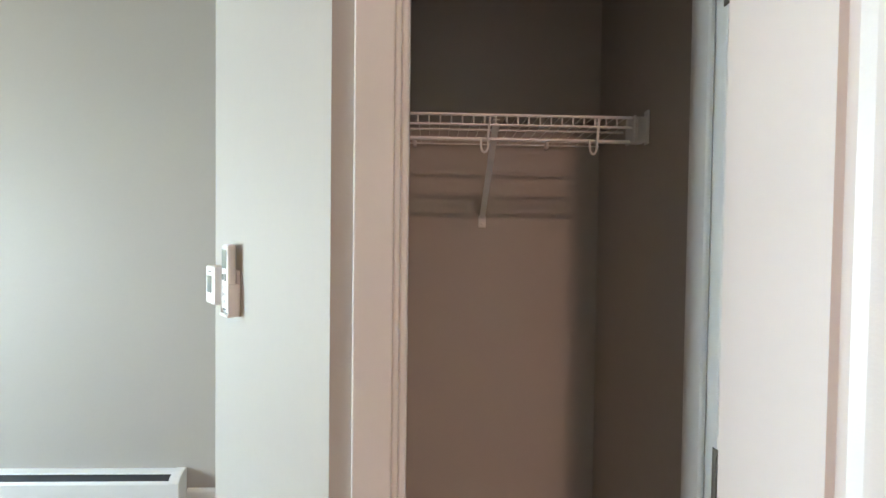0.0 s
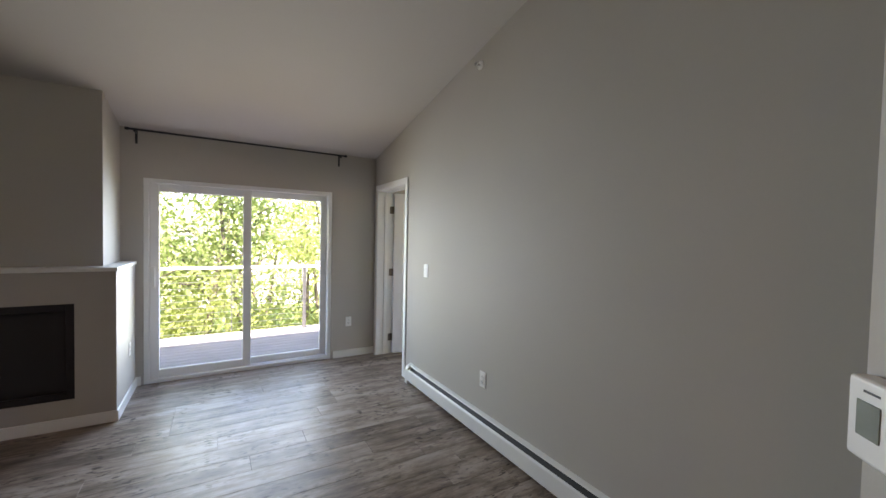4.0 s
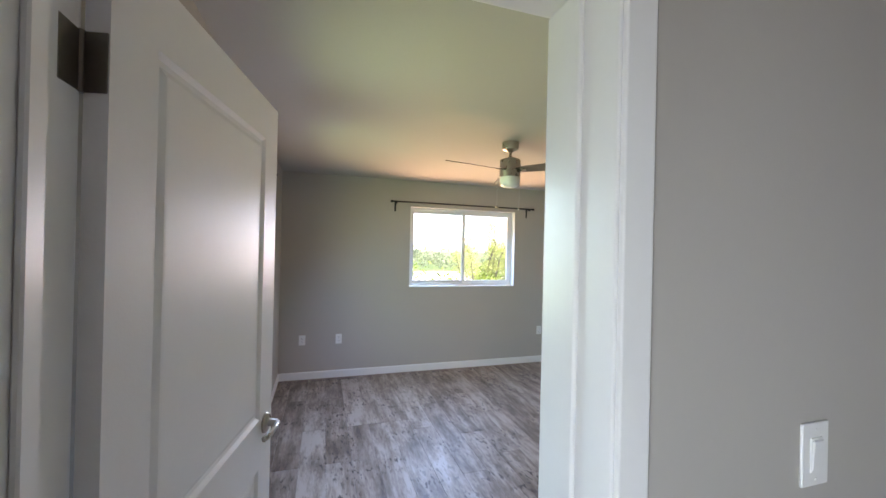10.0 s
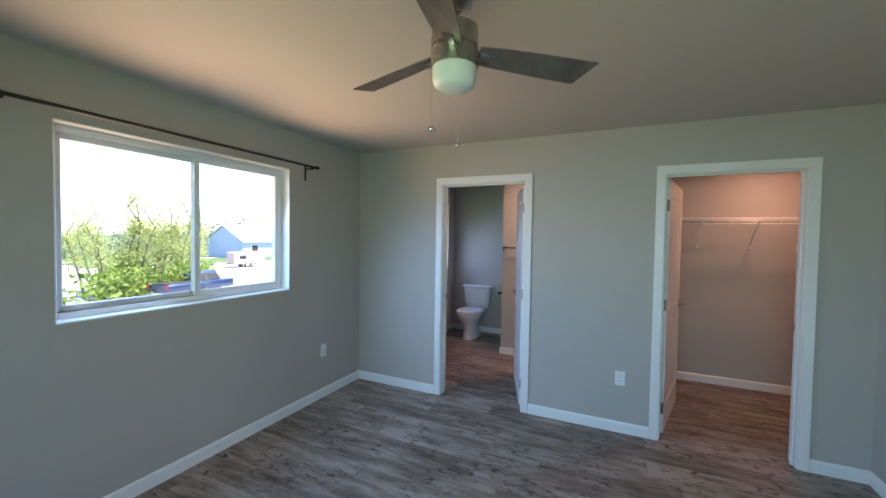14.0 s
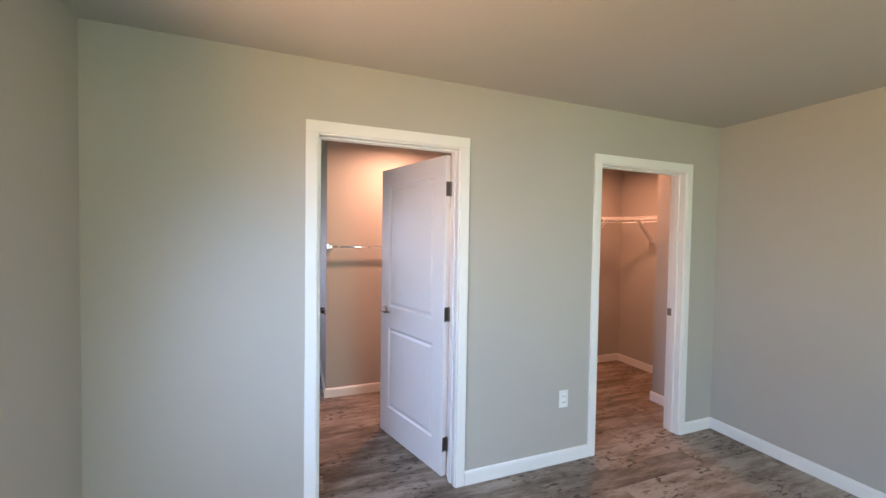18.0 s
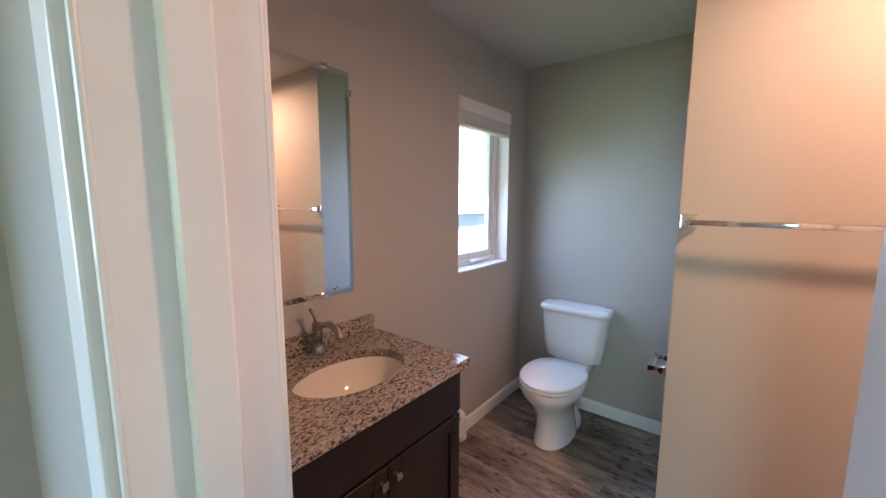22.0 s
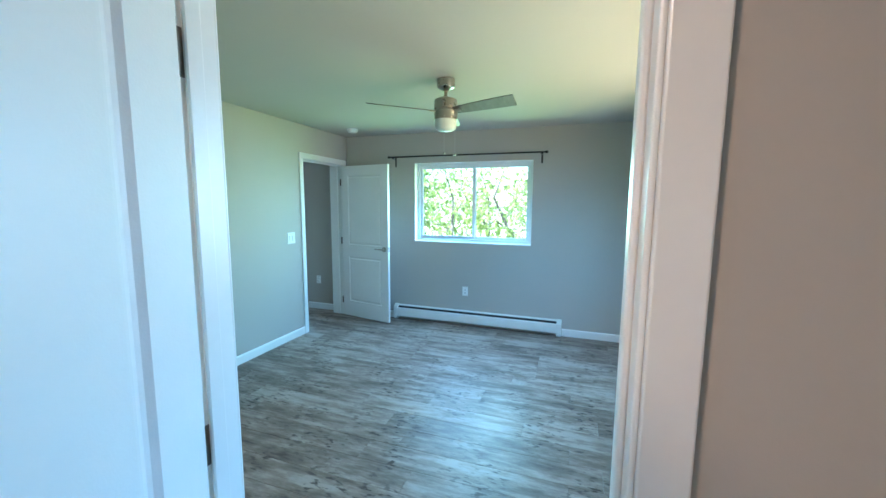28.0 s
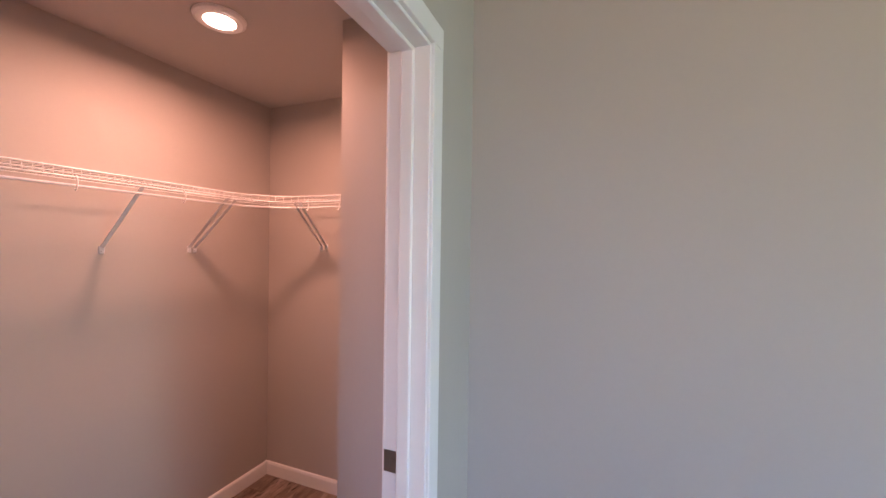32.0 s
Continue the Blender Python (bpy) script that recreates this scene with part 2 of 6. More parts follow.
def leafy(name, dark, light):
    m = bpy.data.materials.new(name)
    m.use_nodes = True
    nt = m.node_tree
    b = nt.nodes["Principled BSDF"]
    b.inputs["Roughness"].default_value = 0.55
    geo = nt.nodes.new("ShaderNodeNewGeometry")
    r = ramp(nt, geo.outputs["Random Per Island"], [(0.0, dark), (1.0, light)])
    nt.links.new(r.outputs[0], b.inputs["Base Color"])
    thin = nt.nodes.new("ShaderNodeBsdfTranslucent")
    nt.links.new(r.outputs[0], thin.inputs["Color"])
    mix = nt.nodes.new("ShaderNodeMixShader")
    mix.inputs[0].default_value = 0.58
    nt.links.new(b.outputs[0], mix.inputs[1])
    nt.links.new(thin.outputs[0], mix.inputs[2])
    nt.links.new(mix.outputs[0], nt.nodes["Material Output"].inputs["Surface"])
    return m


PAINT = material("greige_wall_paint", (0.455, 0.430, 0.392), 0.62, vary=0.025, scale=1.3, bump=0.09, bump_scale=230, spec=0.35)
CEILING_PAINT = material("flat_ceiling_paint", (0.50, 0.48, 0.45), 0.8, vary=0.025, scale=1.1, bump=0.35, bump_scale=190, spec=0.25)
TRIM = material("white_trim_paint", (0.80, 0.80, 0.78), 0.34, vary=0.02, scale=6, bump=0.06, bump_scale=80)
DOOR_PAINT = material("white_door_paint", (0.79, 0.78, 0.77), 0.38, vary=0.02, scale=5, bump=0.12, bump_scale=220)
VINYL = material("white_vinyl_frame", (0.78, 0.79, 0.79), 0.35, vary=0.02, scale=8)
PLASTIC = material("white_plastic", (0.80, 0.80, 0.78), 0.32, vary=0.015, scale=20)
SLOT = material("dark_slot", (0.02, 0.02, 0.022), 0.6, vary=0.1)
SCREEN = material("grey_lcd", (0.22, 0.25, 0.22), 0.2, vary=0.08, scale=40)
CHROME = material("polished_chrome", (0.75, 0.76, 0.77), 0.07, 1.0, vary=0.03, scale=15)
NICKEL = material("satin_nickel", (0.42, 0.39, 0.35), 0.28, 1.0, vary=0.06, scale=25)
HINGE = material("dark_satin_hinge", (0.22, 0.20, 0.175), 0.42, 1.0, vary=0.08, scale=30)
IRON = material("black_iron_rod", (0.022, 0.022, 0.026), 0.42, 0.3, vary=0.15, scale=30)
RAILING = material("grey_metal_rail", (0.13, 0.13, 0.14), 0.42, 0.3, vary=0.15, scale=10)
STEEL = material("steel_cable", (0.6, 0.6, 0.6), 0.3, 1.0, vary=0.05)
HEATER = material("heater_enamel", (0.74, 0.74, 0.72), 0.36, vary=0.03, scale=6)
FIBREGLASS = material("white_fibreglass", (0.80, 0.785, 0.765), 0.17, vary=0.012, scale=4, coat=0.3)
PORCELAIN = material("white_porcelain", (0.82, 0.82, 0.81), 0.09, vary=0.01, scale=8, coat=0.5)
BISQUE = material("off_white_basin", (0.80, 0.75, 0.66), 0.1, vary=0.01, scale=8, coat=0.5)
SEAT = material("white_seat_plastic", (0.82, 0.82, 0.81), 0.2, vary=0.01, scale=8)
ESPRESSO = wood_planks("espresso_cabinet", [(0.35, (0.006, 0.0035, 0.0038)), (0.9, (0.016, 0.009, 0.009))], 2, 0.34, 14, 0.05)
GRANITE = speckled("speckled_granite", [(0.34, (0.02, 0.018, 0.018)), (0.43, (0.07, 0.058, 0.052)), (0.485, (0.27, 0.205, 0.16)), (0.54, (0.58, 0.51, 0.45)), (0.59, (0.24, 0.20, 0.17)), (0.67, (0.04, 0.034, 0.032))], 62, 0.12)
WIRE = material("white_coated_wire", (0.80, 0.80, 0.79), 0.35, vary=0.02, scale=20)
MIRROR = material("silvered_mirror", (0.90, 0.92, 0.91), 0.01, 1.0, vary=0.0)
GLASS = clear_glass("window_glass")
FROST = material("frosted_lamp_glass", (0.78, 0.80, 0.75), 0.4, vary=0.02, scale=10)
BLADE = wood_planks("grey_fan_blade", [(0.35, (0.055, 0.045, 0.043)), (0.9, (0.17, 0.145, 0.135))], 0, 0.4, 10, 0.05)
FLOOR = wood_planks("grey_brown_vinyl_planks", [(0.50, (0.050, 0.034, 0.025)), (0.62, (0.108, 0.077, 0.058)), (0.73, (0.170, 0.126, 0.097)), (0.83, (0.238, 0.184, 0.146)), (0.97, (0.36, 0.295, 0.245))], 1, 0.40, 9.0, 0.08, 0.15, 1.0, 5.5, 0.23)
DECKING = wood_planks("grey_deck_boards", [(0.45, (0.145, 0.135, 0.145)), (0.95, (0.25, 0.235, 0.25))], 1, 0.6, 12, 0.3)
BACKER = material("dark_subfloor", (0.03, 0.027, 0.025), 0.9, vary=0.1)
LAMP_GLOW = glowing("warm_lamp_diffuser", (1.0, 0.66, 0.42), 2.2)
ROOFING = material("asphalt_shingle", (0.23, 0.225, 0.22), 0.9, vary=0.18, scale=2, grain=40, bump=0.6, bump_scale=40)
GRASS = material("rough_grass", (0.055, 0.095, 0.018), 0.9, vary=0.4, scale=0.35, grain=6, bump=0.8, bump_scale=12)
GRAVEL = material("pale_gravel", (0.34, 0.325, 0.30), 0.95, vary=0.14, scale=0.4, grain=9, bump=0.6, bump_scale=20)
LEAF = leafy("sunlit_leaves", (0.21, 0.28, 0.09), (0.38, 0.46, 0.17))
LEAF_B = leafy("yellow_green_leaves", (0.24, 0.295, 0.08), (0.42, 0.47, 0.16))
YOUNG_LEAF = leafy("pale_young_leaves", (0.30, 0.35, 0.10), (0.54, 0.58, 0.22))
SHRUB_LEAF = leafy("bright_shrub_leaves", (0.12, 0.19, 0.03), (0.34, 0.44, 0.09))
# distance haze is mixed into this leaf colour: paler and greyer
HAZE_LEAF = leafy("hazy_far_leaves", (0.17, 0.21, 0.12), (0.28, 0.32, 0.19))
BARK = material("grey_brown_bark", (0.13, 0.105, 0.085), 0.9, vary=0.3, scale=5, bump=0.8, bump_scale=30)
FAR_BLUE = material("blue_metal_cladding", (0.16, 0.22, 0.33), 0.6, vary=0.06, scale=0.5)
PALE_BLUE = material("pale_blue_metal_cladding", (0.40, 0.48, 0.60), 0.6, vary=0.06, scale=0.5)
FAR_ROOF = material("pale_metal_roof", (0.46, 0.50, 0.56), 0.5, vary=0.06, scale=0.4)

# ---- mesh helpers ----


def box(bm, x0, x1, y0, y1, z0, z1, m=None):
    vs = [bm.verts.new((x, y, z)) for x in (x0, x1) for y in (y0, y1) for z in (z0, z1)]
    if m is not None:
        for v in vs:
            v.co = m @ v.co
    for f in ((0, 1, 3, 2), (4, 6, 7, 5), (0, 4, 5, 1), (2, 3, 7, 6), (0, 2, 6, 4), (1, 5, 7, 3)):
        bm.faces.new([vs[i] for i in f])
    return bm


def soft_box(x0, x1, y0, y1, z0, z1, r=0.004, seg=2, m=None):
    bm = box(bmesh.new(), x0, x1, y0, y1, z0, z1)
    bmesh.ops.recalc_face_normals(bm, faces=bm.faces)
    bmesh.ops.bevel(bm, geom=bm.edges[:], offset=r, segments=seg, profile=0.5, affect="EDGES")
    if m is not None:
        bm.transform(m)
    return bm


def merge(*parts):
    out = bmesh.new()
    for p in parts:
        me = bpy.data.meshes.new("tmp")
        p.to_mesh(me)
        out.from_mesh(me)
        bpy.data.meshes.remove(me)
        p.free()
    return out


def lathe(profile, seg=24, m=None, axis="z"):
    """A solid of revolution from (radius, height) pairs."""
    bm = bmesh.new()
    rings = []
    for r, h in profile:
        ring = []
        for k in range(seg):
            a = 2 * math.pi * k / seg
            ring.append(bm.verts.new((r * math.cos(a), r * math.sin(a), h)))
        rings.append(ring)
    for a, b in zip(rings, rings[1:]):
        for k in range(seg):
            bm.faces.new((a[k], a[(k + 1) % seg], b[(k + 1) % seg], b[k]))
    bm.faces.new(list(reversed(rings[0])))
    bm.faces.new(rings[-1])
    bmesh.ops.remove_doubles(bm, verts=bm.verts, dist=1e-5)
    if axis == "x":
        bm.transform(Matrix.Rotation(radians(90), 4, "Y"))
    if axis == "y":
        bm.transform(Matrix.Rotation(radians(-90), 4, "X"))
    if m is not None:
        bm.transform(m)
    bmesh.ops.recalc_face_normals(bm, faces=bm.faces)
    return bm


def tube(points, r, seg=8, bm=None):
    """A round bar along a line of points."""
    bm = bm or bmesh.new()
    pts = [Vector(p) for p in points]
    rings = []
    for i, p in enumerate(pts):
        d = (pts[min(i + 1, len(pts) - 1)] - pts[max(i - 1, 0)]).normalized()
        u = d.orthogonal().normalized() if i == 0 else (u - d * u.dot(d)).normalized()
        v = d.cross(u)
        rings.append([bm.verts.new(p + r * (math.cos(2 * math.pi * k / seg) * u + math.sin(2 * math.pi * k / seg) * v)) for k in range(seg)])
    for a, b in zip(rings, rings[1:]):
        for k in range(seg):
            bm.faces.new((a[k], a[(k + 1) % seg], b[(k + 1) % seg], b[k]))
    bm.faces.new(list(reversed(rings[0])))
    bm.faces.new(rings[-1])
    return bm


def loft(loops, cap0=True, cap1=True):
    """Joins closed loops of the same number of points into a skin."""
    bm = bmesh.new()
    rings = [[bm.verts.new(p) for p in loop] for loop in loops]
    n = len(rings[0])
    for a, b in zip(rings, rings[1:]):
        for k in range(n):
            bm.faces.new((a[k], a[(k + 1) % n], b[(k + 1) % n], b[k]))
    if cap0:
        bm.faces.new(list(reversed(rings[0])))
    if cap1:
        bm.faces.new(rings[-1])
    bmesh.ops.recalc_face_normals(bm, faces=bm.faces)
    return bm


def round_rect(cx, cy, hx, hy, r, z, n=6):
    pts = []
    for k, (sx, sy) in enumerate(((1, 1), (-1, 1), (-1, -1), (1, -1))):
        for j in range(n + 1):
            a = math.pi / 2 * (k + j / n)
            pts.append((cx + sx * (hx - r) + r * math.cos(a), cy + sy * (hy - r) + r * math.sin(a), z))
    return pts


def mesh_of(name, bm, mat, smooth=False):
    me = bpy.data.meshes.new(name)
    bm.to_mesh(me)
    bm.free()
    me.materials.append(mat)
    if smooth:
        me.polygons.foreach_set("use_smooth", [True] * len(me.polygons))
        me.set_sharp_from_angle(angle=radians(42))
    return me


def part(name, bm, mat, parent, label="", smooth=False):
    ob = new(name, mesh_of(name, bm, mat, smooth))
    ob.parent = parent
    if label:
        ob["label"] = label
    return ob


def thing(name, label, category, m=None, group="", kind=""):
    ob = new(name)
    ob.empty_display_size = 0.1
    tagged(ob, label, category, group, kind)
    if m is not None:
        ob.matrix_world = m
    return ob


def solid(name, bm, mat, label, category, group="", kind="", smooth=False):
    return tagged(new(name, mesh_of(name, bm, mat, smooth)), label, category, group, kind)


# ---- plan ----
WEST, NORTH, EAST = -5.475, 6.65, -1.545
LIVING, SOUTH = 2.44, 2.635
BATH_W, BLOCK, BATH_E = -1.432, 0.036, 1.03
TUB_S, ALCOVE = 3.97, 5.53
CLOSET_N, CLOSET_S, CLOSET_E, RETURN = 3.87, 1.985, 0.055, -1.0
HIGH, LIVING_HIGH = 2.41, 2.44
SLOPE = 0.21


def pierced(axis, p0, p1, a0, a1, z0, z1, openings=()):
    """A wall between planes p0 and p1 of one axis, from a0 to a1 along the other, with openings (a, b, low, high) right through it."""
    cuts = sorted({a0, a1, *(v for o in openings for v in o[:2])})
    lifts = sorted({z0, z1, *(v for o in openings for v in o[2:])})
    full = {}
    for i, (a, b) in enumerate(zip(cuts, cuts[1:])):
        for k, (c, d) in enumerate(zip(lifts, lifts[1:])):
            full[i, k] = not any(o[0] <= a and b <= o[1] and o[2] <= c and d <= o[3] for o in openings)
    bm = bmesh.new()

    def quad(*pts):
        bm.faces.new([bm.verts.new((p, a, z) if axis == "x" else (a, p, z)) for p, a, z in pts])

    for (i, k), there in full.items():
        if not there:
            continue
        a, b, c, d = cuts[i], cuts[i + 1], lifts[k], lifts[k + 1]
        quad((p0, a, c), (p0, b, c), (p0, b, d), (p0, a, d))
        quad((p1, a, c), (p1, a, d), (p1, b, d), (p1, b, c))
        if not full.get((i - 1, k)):
            quad((p0, a, c), (p0, a, d), (p1, a, d), (p1, a, c))
        if not full.get((i + 1, k)):
            quad((p0, b, c), (p1, b, c), (p1, b, d), (p0, b, d))
        if not full.get((i, k - 1)):
            quad((p0, a, c), (p1, a, c), (p1, b, c), (p0, b, c))
        if not full.get((i, k + 1)):
            quad((p0, a, d), (p0, b, d), (p1, b, d), (p1, a, d))
    bmesh.ops.remove_doubles(bm, verts=bm.verts, dist=1e-4)
    bmesh.ops.recalc_face_normals(bm, faces=bm.faces)
    return bm


def wall(name, bm, mat=None, label="smooth greige painted drywall wall"):
    return solid(name, bm, mat or PAINT, label, "wall", kind="structure")


DOOR_BED = (-5.38, -4.56)
DOOR_BATH = (4.872, 5.690)
DOOR_CLOSET = (2.990, 3.836)
SLIDER = (0.13, 1.905, 0.0, 1.985)
WIN_W = (3.63, 5.115, 1.045, 2.045)
WIN_N = (-3.97, -2.497, 1.065, 2.085)
WIN_B = (0.198, 0.790, 1.045, 2.068)

wall("wall_west", pierced("x", WEST - 0.17, WEST, -4.2, NORTH + 0.17, -0.4, 2.9, [SLIDER, WIN_W]))
wall("wall_north", pierced("y", NORTH, NORTH + 0.17, WEST, BATH_E + 0.12, -0.4, 2.9, [WIN_N, WIN_B]))
wall("wall_party", pierced("y", LIVING, SOUTH, WEST, RETURN, 0, 3.9, [(*DOOR_BED, 0, 2.047)]))
wall("wall_bedroom_east", pierced("x", EAST, BATH_W, SOUTH, NORTH, 0, HIGH, [(*DOOR_BATH, 0, 2.047), (*DOOR_CLOSET, 0, 2.047)]))
wall("wall_tub_south", pierced("y", CLOSET_N, TUB_S, BATH_W, BLOCK, 0, HIGH))
wall("wall_bath_block", pierced("x", BLOCK, BATH_E, TUB_S - 0.1, ALCOVE, 0, HIGH))
wall("wall_bath_east", pierced("x", BATH_E, BATH_E + 0.12, TUB_S, NORTH, 0, HIGH))
wall("wall_closet_east", pierced("x", CLOSET_E, CLOSET_E + 0.12, 1.55, CLOSET_N, 0, HIGH))
wall("wall_closet_south", pierced("y", CLOSET_S - 0.1, CLOSET_S, RETURN, CLOSET_E, 0, 3.9))
wall("wall_return", pierced("x", -1.035, RETURN, 1.40, LIVING, 0, 3.9))
# the slanted wall beside the coat closet
bm = bmesh.new()
slant = [(-1.040, 1.400), (-0.650, 1.010), (-0.575, 1.085), (-0.965, 1.475)]
lower = [bm.verts.new((x, y, 0)) for x, y in slant]
upper = [bm.verts.new((x, y, 3.9)) for x, y in slant]
for k in range(4):
    bm.faces.new((lower[k], lower[(k + 1) % 4], upper[(k + 1) % 4], upper[k]))
bm.faces.new(upper)
bm.faces.new(lower[::-1])
bmesh.ops.recalc_face_normals(bm, faces=bm.faces)
wall("wall_slant", bm)
COAT = (-0.564, -0.030)
wall("wall_coat_front", pierced("y", 1.010, 1.085, -0.650, 1.6, 0, 3.9, [(*COAT, 0, 2.047)]))
wall("wall_coat_east", pierced("x", -0.005, 0.09, 1.085, 1.55, 0, 2.5))
wall("wall_coat_back", pierced("y", 1.55, 1.65, RETURN, 0.09, 0, 2.5))
wall("wall_living_south", pierced("y", -4.2, -4.05, WEST, 3.1, 0, 4.2))
wall("wall_living_east", pierced("x", 3.0, 3.1, -4.05, 1.01, 0, 4.2))

# floors and ceilings
solid("floor", merge(box(bmesh.new(), WEST - 0.1, 3.0, -4.05, NORTH + 0.1, -0.3, -0.009)), BACKER, "subfloor under grey-brown vinyl planks", "floor", kind="structure")
solid("ceiling_bedroom", box(bmesh.new(), WEST, BATH_E, SOUTH, NORTH, HIGH, HIGH + 0.2), CEILING_PAINT, "flat matt painted drywall ceiling", "ceiling", kind="structure")
solid("ceiling_closet", box(bmesh.new(), RETURN, CLOSET_E, CLOSET_S, SOUTH, HIGH, HIGH + 0.2), CEILING_PAINT, "flat matt painted closet ceiling", "ceiling", kind="structure")
solid("ceiling_coat", box(bmesh.new(), -0.9, -0.005, 1.085, 1.55, HIGH, HIGH + 0.1), CEILING_PAINT, "flat matt painted closet ceiling", "ceiling", kind="structure")
bm = bmesh.new()
crest = LIVING_HIGH + SLOPE * (-0.6 - WEST)
section = [(WEST, LIVING_HIGH), (-0.6, crest), (3.1, crest), (3.1, crest + 0.25), (-0.6, crest + 0.25), (WEST, LIVING_HIGH + 0.25)]
front = [bm.verts.new((x, -4.05, z)) for x, z in section]
rear = [bm.verts.new((x, LIVING, z)) for x, z in section]
for k in range(6):
    bm.faces.new((front[k], front[(k + 1) % 6], rear[(k + 1) % 6], rear[k]))
bm.faces.new(front[::-1])
bm.faces.new(rear)
bmesh.ops.recalc_face_normals(bm, faces=bm.faces)
solid("ceiling_living", bm, CEILING_PAINT, "sloping matt painted drywall ceiling", "ceiling", kind="structure")
solid("roof", merge(box(bmesh.new(), WEST - 0.45, 3.4, LIVING + 0.1, NORTH + 0.62, 2.9, 3.02), box(bmesh.new(), WEST - 0.45, WEST - 0.02, -4.6, LIVING + 0.1, 2.9, 3.02)), ROOFING, "low roof with wide eaves", "roof", kind="structure")
solid("ground", box(bmesh.new(), -900, 900, -900, 900, -3.6, -3.2), GRASS, "rough sunlit green grass and undergrowth", "ground", kind="structure")

# ---- doors, frames, baseboards ----


def door_frame(name, m, width, depth, label):
    """Jamb lining, stop and casing on both faces; local x across the opening, y from one wall face (0) to the other (depth)."""
    f = thing(name, label, "door frame", m, kind="structure")
    high = 2.047
    for x0, x1 in ((0, 0.018), (width - 0.018, width)):
        part("jamb", soft_box(x0, x1, -0.002, depth + 0.002, 0, high - 0.018, 0.002, 1), TRIM, f)
        s0, s1 = (x1, x1 + 0.011) if x0 == 0 else (x0 - 0.011, x0)
        part("stop", soft_box(s0, s1, depth * 0.5 - 0.018, depth * 0.5 + 0.018, 0, high - 0.018, 0.003, 1), TRIM, f)
    part("jamb", soft_box(0, width, -0.002, depth + 0.002, high - 0.018, high, 0.002, 1), TRIM, f)
    part("stop", soft_box(0.018, width - 0.018, depth * 0.5 - 0.018, depth * 0.5 + 0.018, high - 0.029, high - 0.018, 0.003, 1), TRIM, f)
    for face, out in ((-0.0, -1), (depth, 1)):
        def y(a, b):
            return sorted((face + out * a, face + out * b))
        def board(x0, x1, z0, z1, thick):
            lo, hi = y(-0.001, thick)
            return soft_box(x0, x1, lo, hi, z0, z1, 0.003, 2)
        o, i, top = -0.050, 0.010, high + 0.050
        for x0, x1 in ((o, i), (width - i, width - o)):
            part("casing", board(x0, x1, 0, high - 0.010, 0.0135), TRIM, f)
        part("casing", board(o, width - o, high - 0.010, top, 0.014), TRIM, f)
        for x0, x1 in ((0.010, 0.0185), (width - 0.0185, width - 0.010)):
            part("bead", board(x0, x1, 0, high - 0.018, 0.005), TRIM, f)
    return f


def panel_skin(x0, x1, z0, z1, half):
    """A moulded panel: a groove round a slightly raised field, on both faces."""
    both = []
    for s in (1, -1):
        loops = []
        for inset, depth in ((0, half), (0.010, half - 0.009), (0.020, half - 0.010), (0.034, half - 0.004), (0.04, half - 0.0035)):
            loops.append([(x0 + inset, s * depth, z0 + inset), (x1 - inset, s * depth, z0 + inset), (x1 - inset, s * depth, z1 - inset), (x0 + inset, s * depth, z1 - inset)])
        both.append(loft(loops, False, True))
    bm = merge(*both)
    bmesh.ops.recalc_face_normals(bm, faces=bm.faces)
    return bm


def lever(side, half):
    """A rose, a neck and a curved lever on one face."""
    rose = lathe([(0.0, 0), (0.033, 0), (0.033, 0.006), (0.027, 0.011), (0.013, 0.013), (0.011, 0.040), (0.0, 0.040)], 20, Matrix.Rotation(radians(-90 * side), 4, "X"))
    bar = tube([(0, side * 0.040, 0), (-0.02, side * 0.045, 0.001), (-0.06, side * 0.047, 0.004), (-0.105, side * 0.043, 0.001), (-0.118, side * 0.036, -0.001)], 0.0085, 10)
    bm = merge(rose, bar)
    bm.transform(Matrix.Translation((0, side * half, 0)))
    return bm


